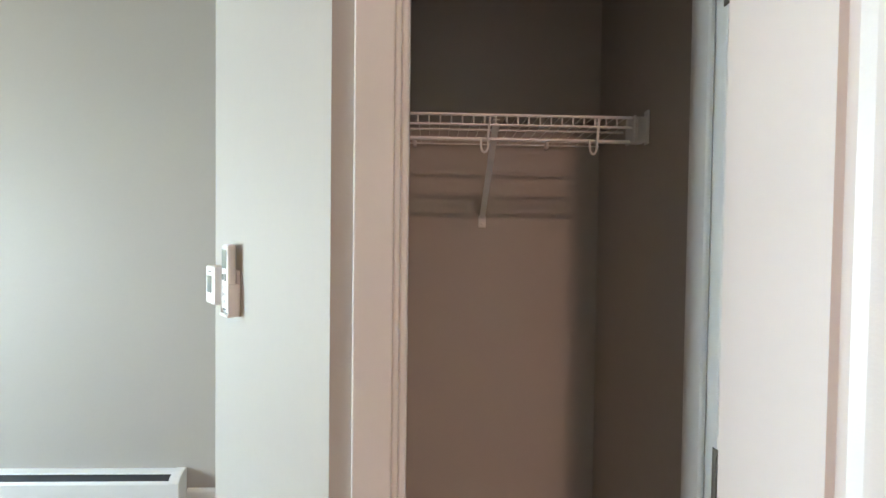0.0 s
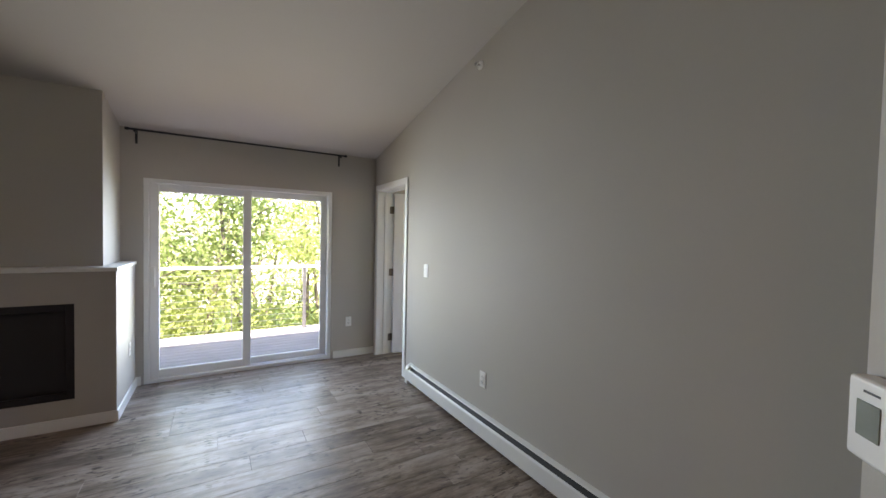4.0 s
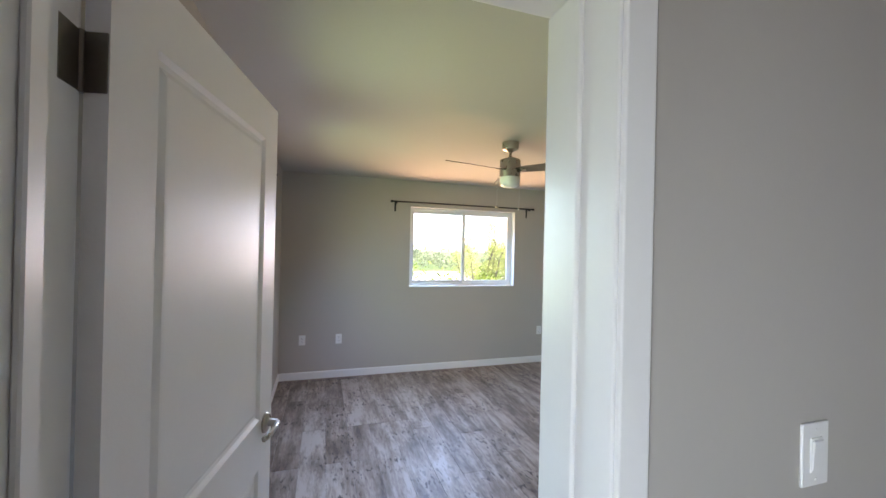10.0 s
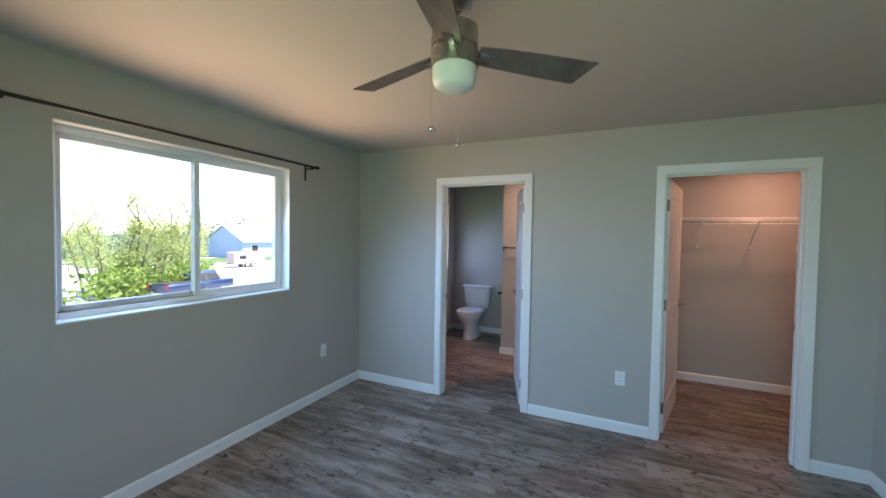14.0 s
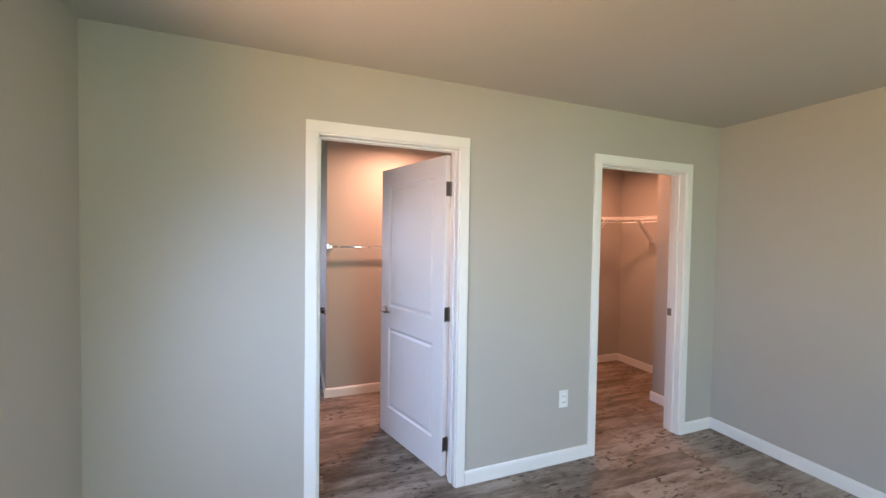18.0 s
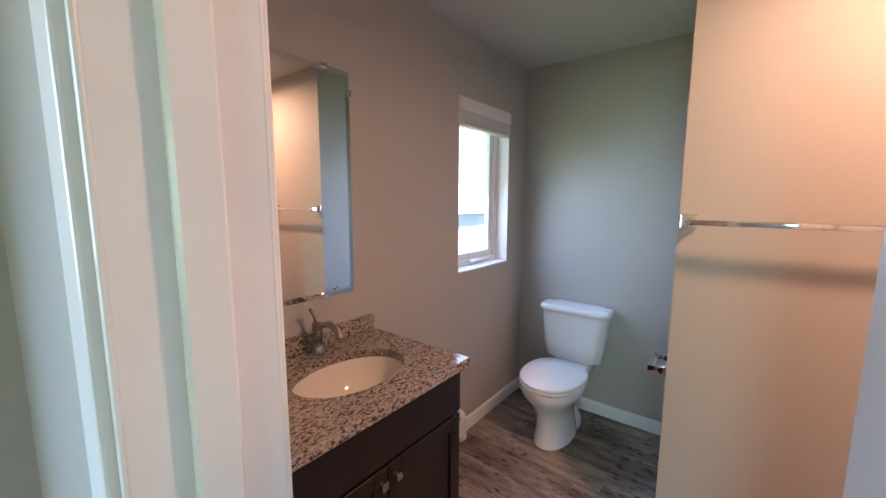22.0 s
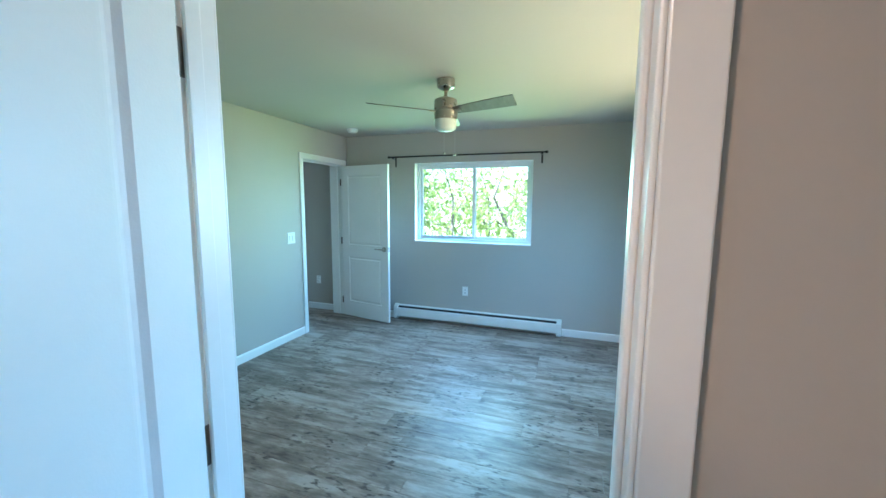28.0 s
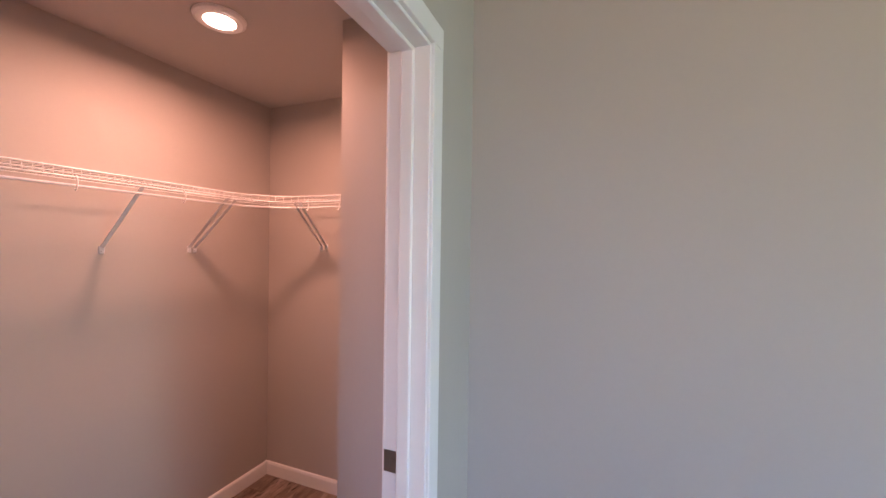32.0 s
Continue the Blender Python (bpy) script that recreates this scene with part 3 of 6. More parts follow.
def panel_door(label, hinge, turn, width, side, shut, levers=True, height=2.005):
    """Hinge pin at the local origin, the leaf along +x, its body on the given side in y. shut: the turn of the closed leaf."""
    d = thing("door", label, "door", pose(hinge[0], hinge[1], 0.008, 0, 0, turn))
    half, mid = 0.0175, side * 0.0175
    shift = Matrix.Translation((0.004, mid, 0))
    st, w = 0.112, width
    fields = [(st, w - st, 0.205, 0.815), (st, w - st, 0.975, height - 0.125)]
    bm = pierced("y", -half, half, 0, w, 0, height, fields)
    bm.transform(shift)
    part("leaf", bm, DOOR_PAINT, d)
    for f in fields:
        bm = panel_skin(*f, half)
        bm.transform(shift)
        part("panel", bm, DOOR_PAINT, d)
    for z in (0.20, 1.02, 1.80):
        knuckle = lathe([(0, -0.046), (0.0062, -0.046), (0.0062, 0.046), (0, 0.046)], 10, Matrix.Translation((0, -side * 0.003, z)))
        plate = soft_box(0.0006, 0.0032, min(0, side * 0.034), max(0, side * 0.034), z - 0.045, z + 0.045, 0.001, 1)
        back = Matrix.Rotation(radians(shut - turn), 4, "Z")
        jamb = soft_box(-0.004, -0.0012, min(0, side * 0.05), max(0, side * 0.05), z - 0.045, z + 0.045, 0.001, 1, back)
        part("hinge", merge(knuckle, plate, jamb), HINGE, d, "dark satin metal hinge", True)
    if levers:
        for s in (1, -1):
            bm = lever(s, half)
            bm.transform(shift @ Matrix.Translation((w - 0.062, 0, 0.945)))
            part("lever", bm, NICKEL, d, "satin nickel lever handle", True)
        part("latch", soft_box(w - 0.0005, w + 0.0018, -0.011, 0.011, 0.915, 0.975, 0.0006, 1, shift), NICKEL, d, "metal latch plate")
    return d


door_frame("door_1", pose(DOOR_BED[0], LIVING, 0), DOOR_BED[1] - DOOR_BED[0], SOUTH - LIVING, "white painted bedroom door frame with stepped casing")
door_frame("door_2", pose(BATH_W, DOOR_BATH[0], 0, 0, 0, 90), DOOR_BATH[1] - DOOR_BATH[0], BATH_W - EAST, "white painted bathroom door frame with stepped casing")
door_frame("door_3", pose(BATH_W, DOOR_CLOSET[0], 0, 0, 0, 90), DOOR_CLOSET[1] - DOOR_CLOSET[0], BATH_W - EAST, "white painted closet door frame with stepped casing")
door_frame("door_4", pose(COAT[0], 1.010, 0), COAT[1] - COAT[0], 0.075, "white painted coat closet frame with stepped casing")
panel_door("white two-panel bedroom door standing open", (DOOR_BED[0] + 0.020, SOUTH + 0.004), 79, 0.775, -1, 0)
panel_door("white two-panel bathroom door standing open", (BATH_W + 0.004, DOOR_BATH[0] + 0.020), 18, 0.776, 1, 90)
panel_door("white two-panel walk-in closet door standing open", (BATH_W + 0.004, DOOR_CLOSET[1] - 0.020), -13, 0.80, -1, -90)
panel_door("narrow white panel coat closet door standing open", (COAT[1] - 0.018, 1.006), 318, 0.49, -1, 180)


def plate_on(name, label, category, m, w, h, made):
    """A wall plate with its body in local x across, z up, y = 0 the wall, -y into the room."""
    ob = thing(name, label, category, m)
    part("plate", soft_box(-w / 2, w / 2, -0.006, 0.0, -h / 2, h / 2, 0.003, 2), PLASTIC, ob)
    made(ob)
    return ob


def outlet_face(ob):
    for z in (-0.020, 0.020):
        r = part("receptacle", soft_box(-0.017, 0.017, -0.0085, -0.005, z - 0.0145, z + 0.0145, 0.004, 2), PLASTIC, ob)
        for x in (-0.0065, 0.0065):
            part("slot", box(bmesh.new(), x - 0.0012, x + 0.0012, -0.0091, -0.0086, z - 0.002, z + 0.007), SLOT, r)
        part("slot", lathe([(0, 0), (0.0024, 0), (0.0024, 0.0006), (0, 0.0006)], 8, Matrix.Translation((0, -0.0086, z - 0.008)) @ Matrix.Rotation(radians(90), 4, "X")), SLOT, r)
    part("screw", lathe([(0, 0), (0.003, 0), (0.002, 0.001), (0, 0.001)], 8, Matrix.Translation((0, -0.006, 0)) @ Matrix.Rotation(radians(90), 4, "X")), PLASTIC, ob)


def switch_face(gangs):
    def made(ob):
        for g in range(gangs):
            x = (g - (gangs - 1) / 2) * 0.046
            part("rocker_frame", soft_box(x - 0.0175, x + 0.0175, -0.008, -0.005, -0.034, 0.034, 0.0015, 1), PLASTIC, ob)
            part("rocker", soft_box(x - 0.0145, x + 0.0145, -0.0105, -0.006, -0.030, 0.030, 0.002, 1, Matrix.Rotation(radians(3), 4, "X")), PLASTIC, ob)
            for z in (-0.048, 0.048):
                part("screw", lathe([(0, 0), (0.003, 0), (0.002, 0.001), (0, 0.001)], 8, Matrix.Translation((x, -0.006, z)) @ Matrix.Rotation(radians(90), 4, "X")), PLASTIC, ob)
    return made


FACE = {"S": 0, "E": 90, "N": 180, "W": 270}


def on_wall(x, y, z, facing):
    return pose(x, y, z, 0, 0, FACE[facing])


first = plate_on("wall_outlet", "white duplex outlet plate on a greige wall", "outlet", on_wall(-3.158, LIVING, 0.432, "S"), 0.072, 0.116, outlet_face)
first["group"] = "wall outlets"
for x, y, z, facing in ((WEST, 2.117, 0.43, "E"), (-2.866, SOUTH, 0.455, "N"), (WEST, 4.323, 0.437, "E"), (-5.222, NORTH, 0.455, "S"), (-4.811, NORTH, 0.455, "S"), (-2.088, NORTH, 0.446, "S"), (EAST, 4.098, 0.434, "W"), (-5.183, 0.07, 0.433, "N")):
    copy_thing(first, on_wall(x, y, z, facing))
plate_on("light_switch", "white rocker switch beside the bedroom door", "switch", on_wall(-4.088, LIVING, 1.160, "S"), 0.078, 0.124, switch_face(1))
plate_on("light_switch", "white double rocker switch on the bedroom wall", "switch", on_wall(-4.34, SOUTH, 1.144, "N"), 0.118, 0.124, switch_face(2))
plate_on("light_switch", "white double rocker switch beside the bathroom door", "switch", on_wall(BATH_W, 5.86, 1.12, "E"), 0.118, 0.124, switch_face(2))

for m in (pose(BATH_W - 0.030, DOOR_BATH[1] - 0.018, 0.953, 0, 0, 0), pose(BATH_W - 0.028, DOOR_CLOSET[0] + 0.018, 0.945, 0, 0, 180)):
    sp = solid("strike_plate", merge(soft_box(-0.030, 0.030, -0.0022, 0.001, -0.029, 0.029, 0.0010, 1), soft_box(-0.012, 0.008, -0.0034, -0.001, -0.013, 0.013, 0.0008, 1)), HINGE, "metal strike plate on a white door jamb", "strike plate")
    sp.matrix_world = m


def baseboard(x0, y0, x1, y1, inward):
    """A bevelled white board along a wall face; inward: the unit direction into the room."""
    d = Vector((x1 - x0, y1 - y0, 0))
    n = Vector((*inward, 0))
    bm = bmesh.new()
    rings = []
    for p in (Vector((x0, y0, 0)), Vector((x1, y1, 0))):
        rings.append([bm.verts.new(p + n * a + Vector((0, 0, z))) for a, z in ((0, 0), (0.012, 0), (0.012, 0.070), (0.0085, 0.081), (0.003, 0.086), (0, 0.086))])
    for k in range(6):
        bm.faces.new((rings[0][k], rings[0][(k + 1) % 6], rings[1][(k + 1) % 6], rings[1][k]))
    bm.faces.new(rings[0])
    bm.faces.new(rings[1][::-1])
    bmesh.ops.recalc_face_normals(bm, faces=bm.faces)
    solid("baseboard", bm, TRIM, "white painted baseboard", "baseboard", kind="structure")


E_, W_, N_, S_ = (1, 0), (-1, 0), (0, 1), (0, -1)
for seg in (
    (-4.505, SOUTH, EAST, SOUTH, N_), (WEST, SOUTH, DOOR_BED[0] - 0.052, SOUTH, N_), (WEST, SOUTH + 0.012, WEST, 3.345, E_), (WEST, 5.505, WEST, NORTH, E_),
    (WEST + 0.012, NORTH, EAST, NORTH, S_), (EAST, SOUTH + 0.012, EAST, DOOR_CLOSET[0] - 0.052, W_), (EAST, DOOR_CLOSET[1] + 0.052, EAST, DOOR_BATH[0] - 0.052, W_), (EAST, DOOR_BATH[1] + 0.052, EAST, NORTH - 0.012, W_),
    (BATH_E, ALCOVE, BATH_E, NORTH, W_), (BLOCK - 0.012, ALCOVE, BATH_E - 0.012, ALCOVE, N_), (BLOCK, 4.775, BLOCK, ALCOVE, W_), (0.215, NORTH, BATH_E - 0.012, NORTH, S_),
    (CLOSET_E, CLOSET_S, CLOSET_E, CLOSET_N, W_), (RETURN + 0.012, CLOSET_S, CLOSET_E - 0.012, CLOSET_S, N_), (RETURN, CLOSET_S, RETURN, SOUTH, E_), (BATH_W, SOUTH, RETURN + 0.012, SOUTH, N_), (BATH_W, CLOSET_N, CLOSET_E - 0.012, CLOSET_N, S_),
    (-4.505, LIVING, -4.375, LIVING, S_), (-1.765, LIVING, -1.035, LIVING, S_), (WEST, SLIDER[1] + 0.03, WEST, LIVING, E_), (WEST, 0.07, WEST, SLIDER[0] - 0.02, E_), (-1.035, 1.40, -1.035, LIVING - 0.012, W_),
    (-1.040, 1.400, -0.650, 1.010, (-0.7071, -0.7071)), (COAT[1] + 0.052, 1.010, 1.6, 1.010, S_), (-0.9, 1.55, -0.005, 1.55, S_), (-0.005, 1.085, -0.005, 1.538, W_),
):
    baseboard(*seg)

# ---- windows and patio door ----


def ring(x0, x1, z0, z1, y0, y1, w, r=0.003):
    """A rectangular frame of four bars."""
    return merge(soft_box(x0, x0 + w, y0, y1, z0, z1, r, 1), soft_box(x1 - w, x1, y0, y1, z0, z1, r, 1), soft_box(x0 + w - 0.001, x1 - w + 0.001, y0, y1, z0, z0 + w, r, 1), soft_box(x0 + w - 0.001, x1 - w + 0.001, y0, y1, z1 - w, z1, r, 1))


def lined(ob, w, h, depth, sill=True):
    """White lining boards on the reveal."""
    part("reveal", box(bmesh.new(), 0.0, 0.006, 0.001, depth, 0, h), TRIM, ob)
    part("reveal", box(bmesh.new(), w - 0.006, w, 0.001, depth, 0, h), TRIM, ob)
    part("reveal", box(bmesh.new(), 0.006, w - 0.006, 0.001, depth, h - 0.006, h), TRIM, ob)
    if sill:
        part("sill", soft_box(0.0005, w - 0.0005, -0.006, depth, 0, 0.012, 0.003, 2), TRIM, ob)


def pane(ob, x0, x1, z0, z1, y, name="pane"):
    p = part(name, box(bmesh.new(), x0, x1, y - 0.002, y + 0.002, z0, z1), GLASS, ob)
    p.visible_shadow = False
    return p


def sliding_window(name, m, w, h, label):
    ob = thing(name, label, "window", m, kind="structure")
    lined(ob, w, h, 0.10)
    part("window_frame", ring(0.006, w - 0.006, 0.012, h - 0.006, 0.085, 0.165, 0.034), VINYL, ob)
    mid = w * 0.515
    for x0, x1, y in ((0.036, mid + 0.02, 0.128), (mid - 0.02, w - 0.036, 0.100)):
        s = part("sash", ring(x0, x1, 0.042, h - 0.036, y - 0.012, y + 0.012, 0.036), VINYL, ob)
        pane(s, x0 + 0.03, x1 - 0.03, 0.072, h - 0.066, y)
    part("track", soft_box(0.036, w - 0.036, 0.086, 0.16, 0.040, 0.046, 0.001, 1), VINYL, ob)
    part("latch", soft_box(mid - 0.012, mid + 0.014, 0.080, 0.090, h * 0.5 - 0.03, h * 0.5 + 0.03, 0.003, 1), VINYL, ob)
    return ob


sliding_window("window_1", pose(WIN_N[0], NORTH, WIN_N[2]), WIN_N[1] - WIN_N[0], WIN_N[3] - WIN_N[2], "white vinyl sliding window facing the gravel lot")
sliding_window("window_2", pose(WEST, WIN_W[0], WIN_W[2], 0, 0, 90), WIN_W[1] - WIN_W[0], WIN_W[3] - WIN_W[2], "white vinyl sliding window facing the trees")

# bathroom casement with a raised blind
w, h = WIN_B[1] - WIN_B[0], WIN_B[3] - WIN_B[2]
bw = thing("window_3", "white casement window with crank handle", "window", pose(WIN_B[0], NORTH, WIN_B[2]), kind="structure")
lined(bw, w, h, 0.11)
part("window_frame", ring(0.006, w - 0.006, 0.012, h - 0.006, 0.09, 0.165, 0.036), VINYL, bw)
sash = part("sash", ring(0.038, w - 0.038, 0.044, h - 0.038, 0.105, 0.140, 0.046), VINYL, bw)
pane(sash, 0.078, w - 0.078, 0.084, h - 0.078, 0.122)
part("crank", merge(soft_box(w * 0.5 - 0.045, w * 0.5 + 0.045, 0.066, 0.092, 0.024, 0.046, 0.006, 2), tube([(w * 0.5 - 0.02, 0.066, 0.04), (w * 0.5 + 0.02, 0.050, 0.044), (w * 0.5 + 0.06, 0.052, 0.036)], 0.006, 8)), VINYL, bw, "white crank handle", True)
part("lock", soft_box(0.040, 0.058, 0.080, 0.092, h * 0.25, h * 0.25 + 0.10, 0.003, 1), VINYL, bw)
blind = thing("window_blind", "white horizontal blind drawn up under its valance", "blind", pose(WIN_B[0], NORTH, WIN_B[2]))
part("valance", soft_box(0.004, w - 0.004, -0.010, 0.004, h - 0.078, h - 0.004, 0.004, 2), TRIM, blind)
part("headrail", soft_box(0.010, w - 0.010, 0.008, 0.050, h - 0.050, h - 0.010, 0.003, 1), VINYL, blind)
slat = mesh_of("slat", soft_box(0.010, w - 0.010, 0.004, 0.052, -0.0014, 0.0014, 0.001, 1, Matrix.Rotation(radians(-4), 4, "X")), PLASTIC)
for k in range(20):
    s = new("slat", slat)
    s.parent, s.location = blind, (0, 0.0 + 0.001 * (k % 2), h - 0.060 - 0.0042 * k)
part("bottom_rail", soft_box(0.010, w - 0.010, 0.004, 0.052, h - 0.162, h - 0.146, 0.003, 2), PLASTIC, blind)
part("wand", tube([(0.07, 0.002, h - 0.08), (0.072, 0.0, h - 0.42)], 0.003, 6), PLASTIC, blind)

# patio door
w, h = SLIDER[1] - SLIDER[0], SLIDER[3]
pd = thing("patio_door", "white vinyl sliding glass patio door, closed", "patio door", pose(WEST, SLIDER[0], 0, 0, 0, 90), kind="structure")
part("door_frame", merge(soft_box(0.0005, 0.042, 0.004, 0.16, 0, h, 0.004, 2), soft_box(w - 0.042, w - 0.0005, 0.004, 0.16, 0, h, 0.004, 2), soft_box(0.041, w - 0.041, 0.004, 0.16, h - 0.042, h - 0.0005, 0.004, 2), soft_box(0.041, w - 0.041, 0.004, 0.16, 0.0005, 0.038, 0.004, 2)), VINYL, pd)
for x0, x1, y, wide in ((0.040, w * 0.5 + 0.035, 0.058, 0.078), (w * 0.5 - 0.035, w - 0.040, 0.112, 0.070)):
    s = part("door_panel", ring(x0, x1, 0.040, h - 0.040, y - 0.020, y + 0.020, wide, 0.005), VINYL, pd)
    pane(s, x0 + wide - 0.008, x1 - wide + 0.008, 0.040 + wide - 0.008, h - 0.040 - wide + 0.008, y)
part("track", soft_box(0.042, w - 0.042, 0.03, 0.15, 0.037, 0.043, 0.001, 1), VINYL, pd)
part("handle", merge(soft_box(0.062, 0.094, 0.026, 0.040, 0.92, 1.14, 0.006, 2), tube([(0.078, 0.03, 0.945), (0.082, 0.004, 0.965), (0.082, 0.0, 1.03), (0.082, 0.004, 1.095), (0.078, 0.03, 1.115)], 0.009, 10)), PLASTIC, pd, "white pull handle", True)

# ---- curtain rods ----


def curtain_rod(m, length, label):
    ob = thing("curtain_rod", label, "curtain rod", m, group="curtain rods")
    part("rod", tube([(0, -0.085, 0), (length * 0.5, -0.085, 0), (length, -0.085, 0)], 0.0095, 12), IRON, ob, "", True)
    for x in (-0.012, length + 0.012):
        part("end_cap", lathe([(0, -0.014), (0.013, -0.014), (0.0145, 0), (0.013, 0.014), (0, 0.014)], 14, Matrix.Translation((x, -0.085, 0)), "x"), IRON, ob, "", True)
    for x in (0.045, length - 0.045):
        b = part("bracket", merge(soft_box(x - 0.010, x + 0.010, -0.005, 0, -0.115, 0.012, 0.002, 1), soft_box(x - 0.006, x + 0.006, -0.09, -0.004, -0.022, -0.012, 0.002, 1), soft_box(x - 0.010, x + 0.010, -0.098, -0.072, -0.024, -0.004, 0.003, 1)), IRON, ob)
    return ob


curtain_rod(pose(WEST, 0.035, 2.41, 0, 0, 90), 1.985, "black iron curtain rod over the patio door")
curtain_rod(pose(-4.212, NORTH, 2.126), 1.93, "black iron curtain rod over a sliding window")
curtain_rod(pose(WEST, 3.325, 2.116, 0, 0, 90), 1.93, "black iron curtain rod over a sliding window")

# ---- baseboard heaters ----


def heater(m, length, label):
    """Local x along the wall, y = 0 the wall, -y into the room."""
    ob = thing("baseboard_heater", label, "heater", m, group="baseboard heaters")

    def strip(outline, x0=0.035, x1=length - 0.035):
        return loft([[(x0, y, z) for y, z in outline], [(x1, y, z) for y, z in outline]])

    part("back_plate", strip([(-0.001, 0.022), (-0.006, 0.022), (-0.006, 0.190), (-0.001, 0.190)]), HEATER, ob)
    part("top_lid", strip([(-0.001, 0.192), (-0.030, 0.186), (-0.036, 0.180), (-0.034, 0.178), (-0.004, 0.184)]), HEATER, ob)
    part("front_panel", strip([(-0.056, 0.156), (-0.062, 0.150), (-0.066, 0.142), (-0.066, 0.046), (-0.060, 0.040), (-0.058, 0.046), (-0.062, 0.052), (-0.062, 0.140), (-0.058, 0.147)]), HEATER, ob)
    # heating core as a plain black block: the slot's shade is painted
    part("element", strip([(-0.0065, 0.060), (-0.054, 0.060), (-0.054, 0.138), (-0.0065, 0.172)]), SLOT, ob, "black heating core, the slot's shade put into its colour")
    for x0, x1 in ((0, 0.055), (length - 0.055, length)):
        caps = loft([[(x, y, z) for y, z in ((-0.001, 0.004), (-0.062, 0.004), (-0.068, 0.014), (-0.068, 0.150), (-0.056, 0.172), (-0.030, 0.192), (-0.001, 0.198))] for x in (x0, x1)])
        bmesh.ops.bevel(caps, geom=caps.edges[:], offset=0.003, segments=1, affect="EDGES")
        part("end_cap", caps, HEATER, ob)
    return ob


heater(pose(-4.375, LIVING, 0), 2.605, "long white enamel baseboard heater under the living wall")
heater(pose(WEST, 3.35, 0, 0, 0, 90), 2.15, "white enamel baseboard heater under the bedroom window")
heater(pose(-0.47, NORTH, 0), 0.685, "short white enamel baseboard heater beside the vanity")

# ---- thermostat and remote on the slanted wall ----
SLANT = Matrix.Translation((-1.040, 1.400, 0)) @ Matrix.Rotation(radians(-45), 4, "Z")
th = thing("thermostat", "white wall thermostat with grey display", "thermostat", SLANT @ pose(0.045, 0, 1.284) @ Matrix.Scale(0.82, 4))
part("body", soft_box(-0.042, 0.042, -0.030, 0, -0.056, 0.056, 0.006, 3), PLASTIC, th)
part("display", soft_box(-0.024, 0.014, -0.0312, -0.0298, -0.022, 0.026, 0.001, 1), SCREEN, th, "grey display")
part("label_bar", box(bmesh.new(), -0.014, 0.012, -0.0306, -0.030, 0.038, 0.041), SLOT, th)
rc = thing("remote_control", "white air-conditioner remote in its wall holder", "remote", SLANT @ pose(0.150, 0, 1.300) @ Matrix.Scale(0.84, 4))
part("holder", merge(soft_box(-0.030, 0.030, -0.006, 0, -0.085, 0.03, 0.004, 2), soft_box(-0.031, -0.027, -0.030, -0.002, -0.085, -0.005, 0.002, 1), soft_box(0.027, 0.031, -0.030, -0.002, -0.085, -0.005, 0.002, 1), soft_box(-0.031, 0.031, -0.032, -0.002, -0.092, -0.083, 0.002, 1)), PLASTIC, rc)
part("body", soft_box(-0.026, 0.026, -0.030, -0.008, -0.083, 0.098, 0.008, 3), PLASTIC, rc)
part("display", soft_box(-0.018, 0.018, -0.0312, -0.0298, 0.035, 0.084, 0.001, 1), SCREEN, rc, "grey display")
for k, (bx, bz, bw2, bh) in enumerate(((-0.009, 0.012, 0.012, 0.016), (0.010, 0.012, 0.010, 0.020), (-0.011, -0.015, 0.011, 0.009), (0.011, -0.015, 0.011, 0.009), (-0.011, -0.034, 0.011, 0.009), (0.011, -0.034, 0.011, 0.009), (0.0, -0.052, 0.011, 0.009))):
    part("button", soft_box(bx - bw2 / 2, bx + bw2 / 2, -0.0318, -0.0295, bz - bh / 2, bz + bh / 2, 0.001, 1), SCREEN if k < 2 else HEATER, rc)
part("label_bar", box(bmesh.new(), -0.011, 0.011, -0.0305, -0.030, -0.074, -0.070), SLOT, rc)

# ---- fireplace ----
fp = thing("fireplace", "boxed greige fireplace with black firebox and ledge", "fireplace")
part("surround", pierced("x", WEST, -4.70, -1.45, 0.07, 0.0, 1.165, [(-1.20, -0.17, 0.22, 0.93)]), PAINT, fp)
part("ledge", soft_box(WEST, -4.685, -1.465, 0.082, 1.165, 1.195, 0.004, 2), TRIM, fp, "painted ledge")
part("chimney_breast", box(bmesh.new(), WEST, -4.87, -1.30, -0.04, 1.195, 2.62), PAINT, fp)
part("firebox", box(bmesh.new(), WEST + 0.01, -4.78, -1.19, -0.18, 0.23, 0.92), SLOT, fp, "black firebox glass")
part("firebox_trim", ring(-1.20, -0.17, 0.22, 0.93, -0.012, 0.012, 0.05), IRON, fp, "black metal trim").matrix_local = Matrix.Translation((-4.715, 0, 0)) @ Matrix.Rotation(radians(90), 4, "Z")
part("plinth", soft_box(WEST, -4.688, -1.46, 0.083, 0, 0.086, 0.003, 1), TRIM, fp)

# ---- ceiling fittings ----


def sprinkler(m):
    ob = thing("sprinkler_head", "white sidewall fire sprinkler with chrome head", "sprinkler", m, group="sprinklers")
    part("rosette", lathe([(0, 0), (0.034, 0), (0.033, 0.006), (0.022, 0.012), (0.018, 0.006), (0, 0.006)], 22, Matrix.Rotation(radians(90), 4, "X")), PLASTIC, ob, "", True)
    part("head", merge(lathe([(0, 0), (0.009, 0), (0.009, 0.02), (0.005, 0.03), (0.012, 0.045), (0.012, 0.047), (0, 0.047)], 12, Matrix.Rotation(radians(90), 4, "X")), soft_box(-0.014, 0.014, -0.048, -0.044, -0.002, 0.012, 0.001, 1)), CHROME, ob, "", True)


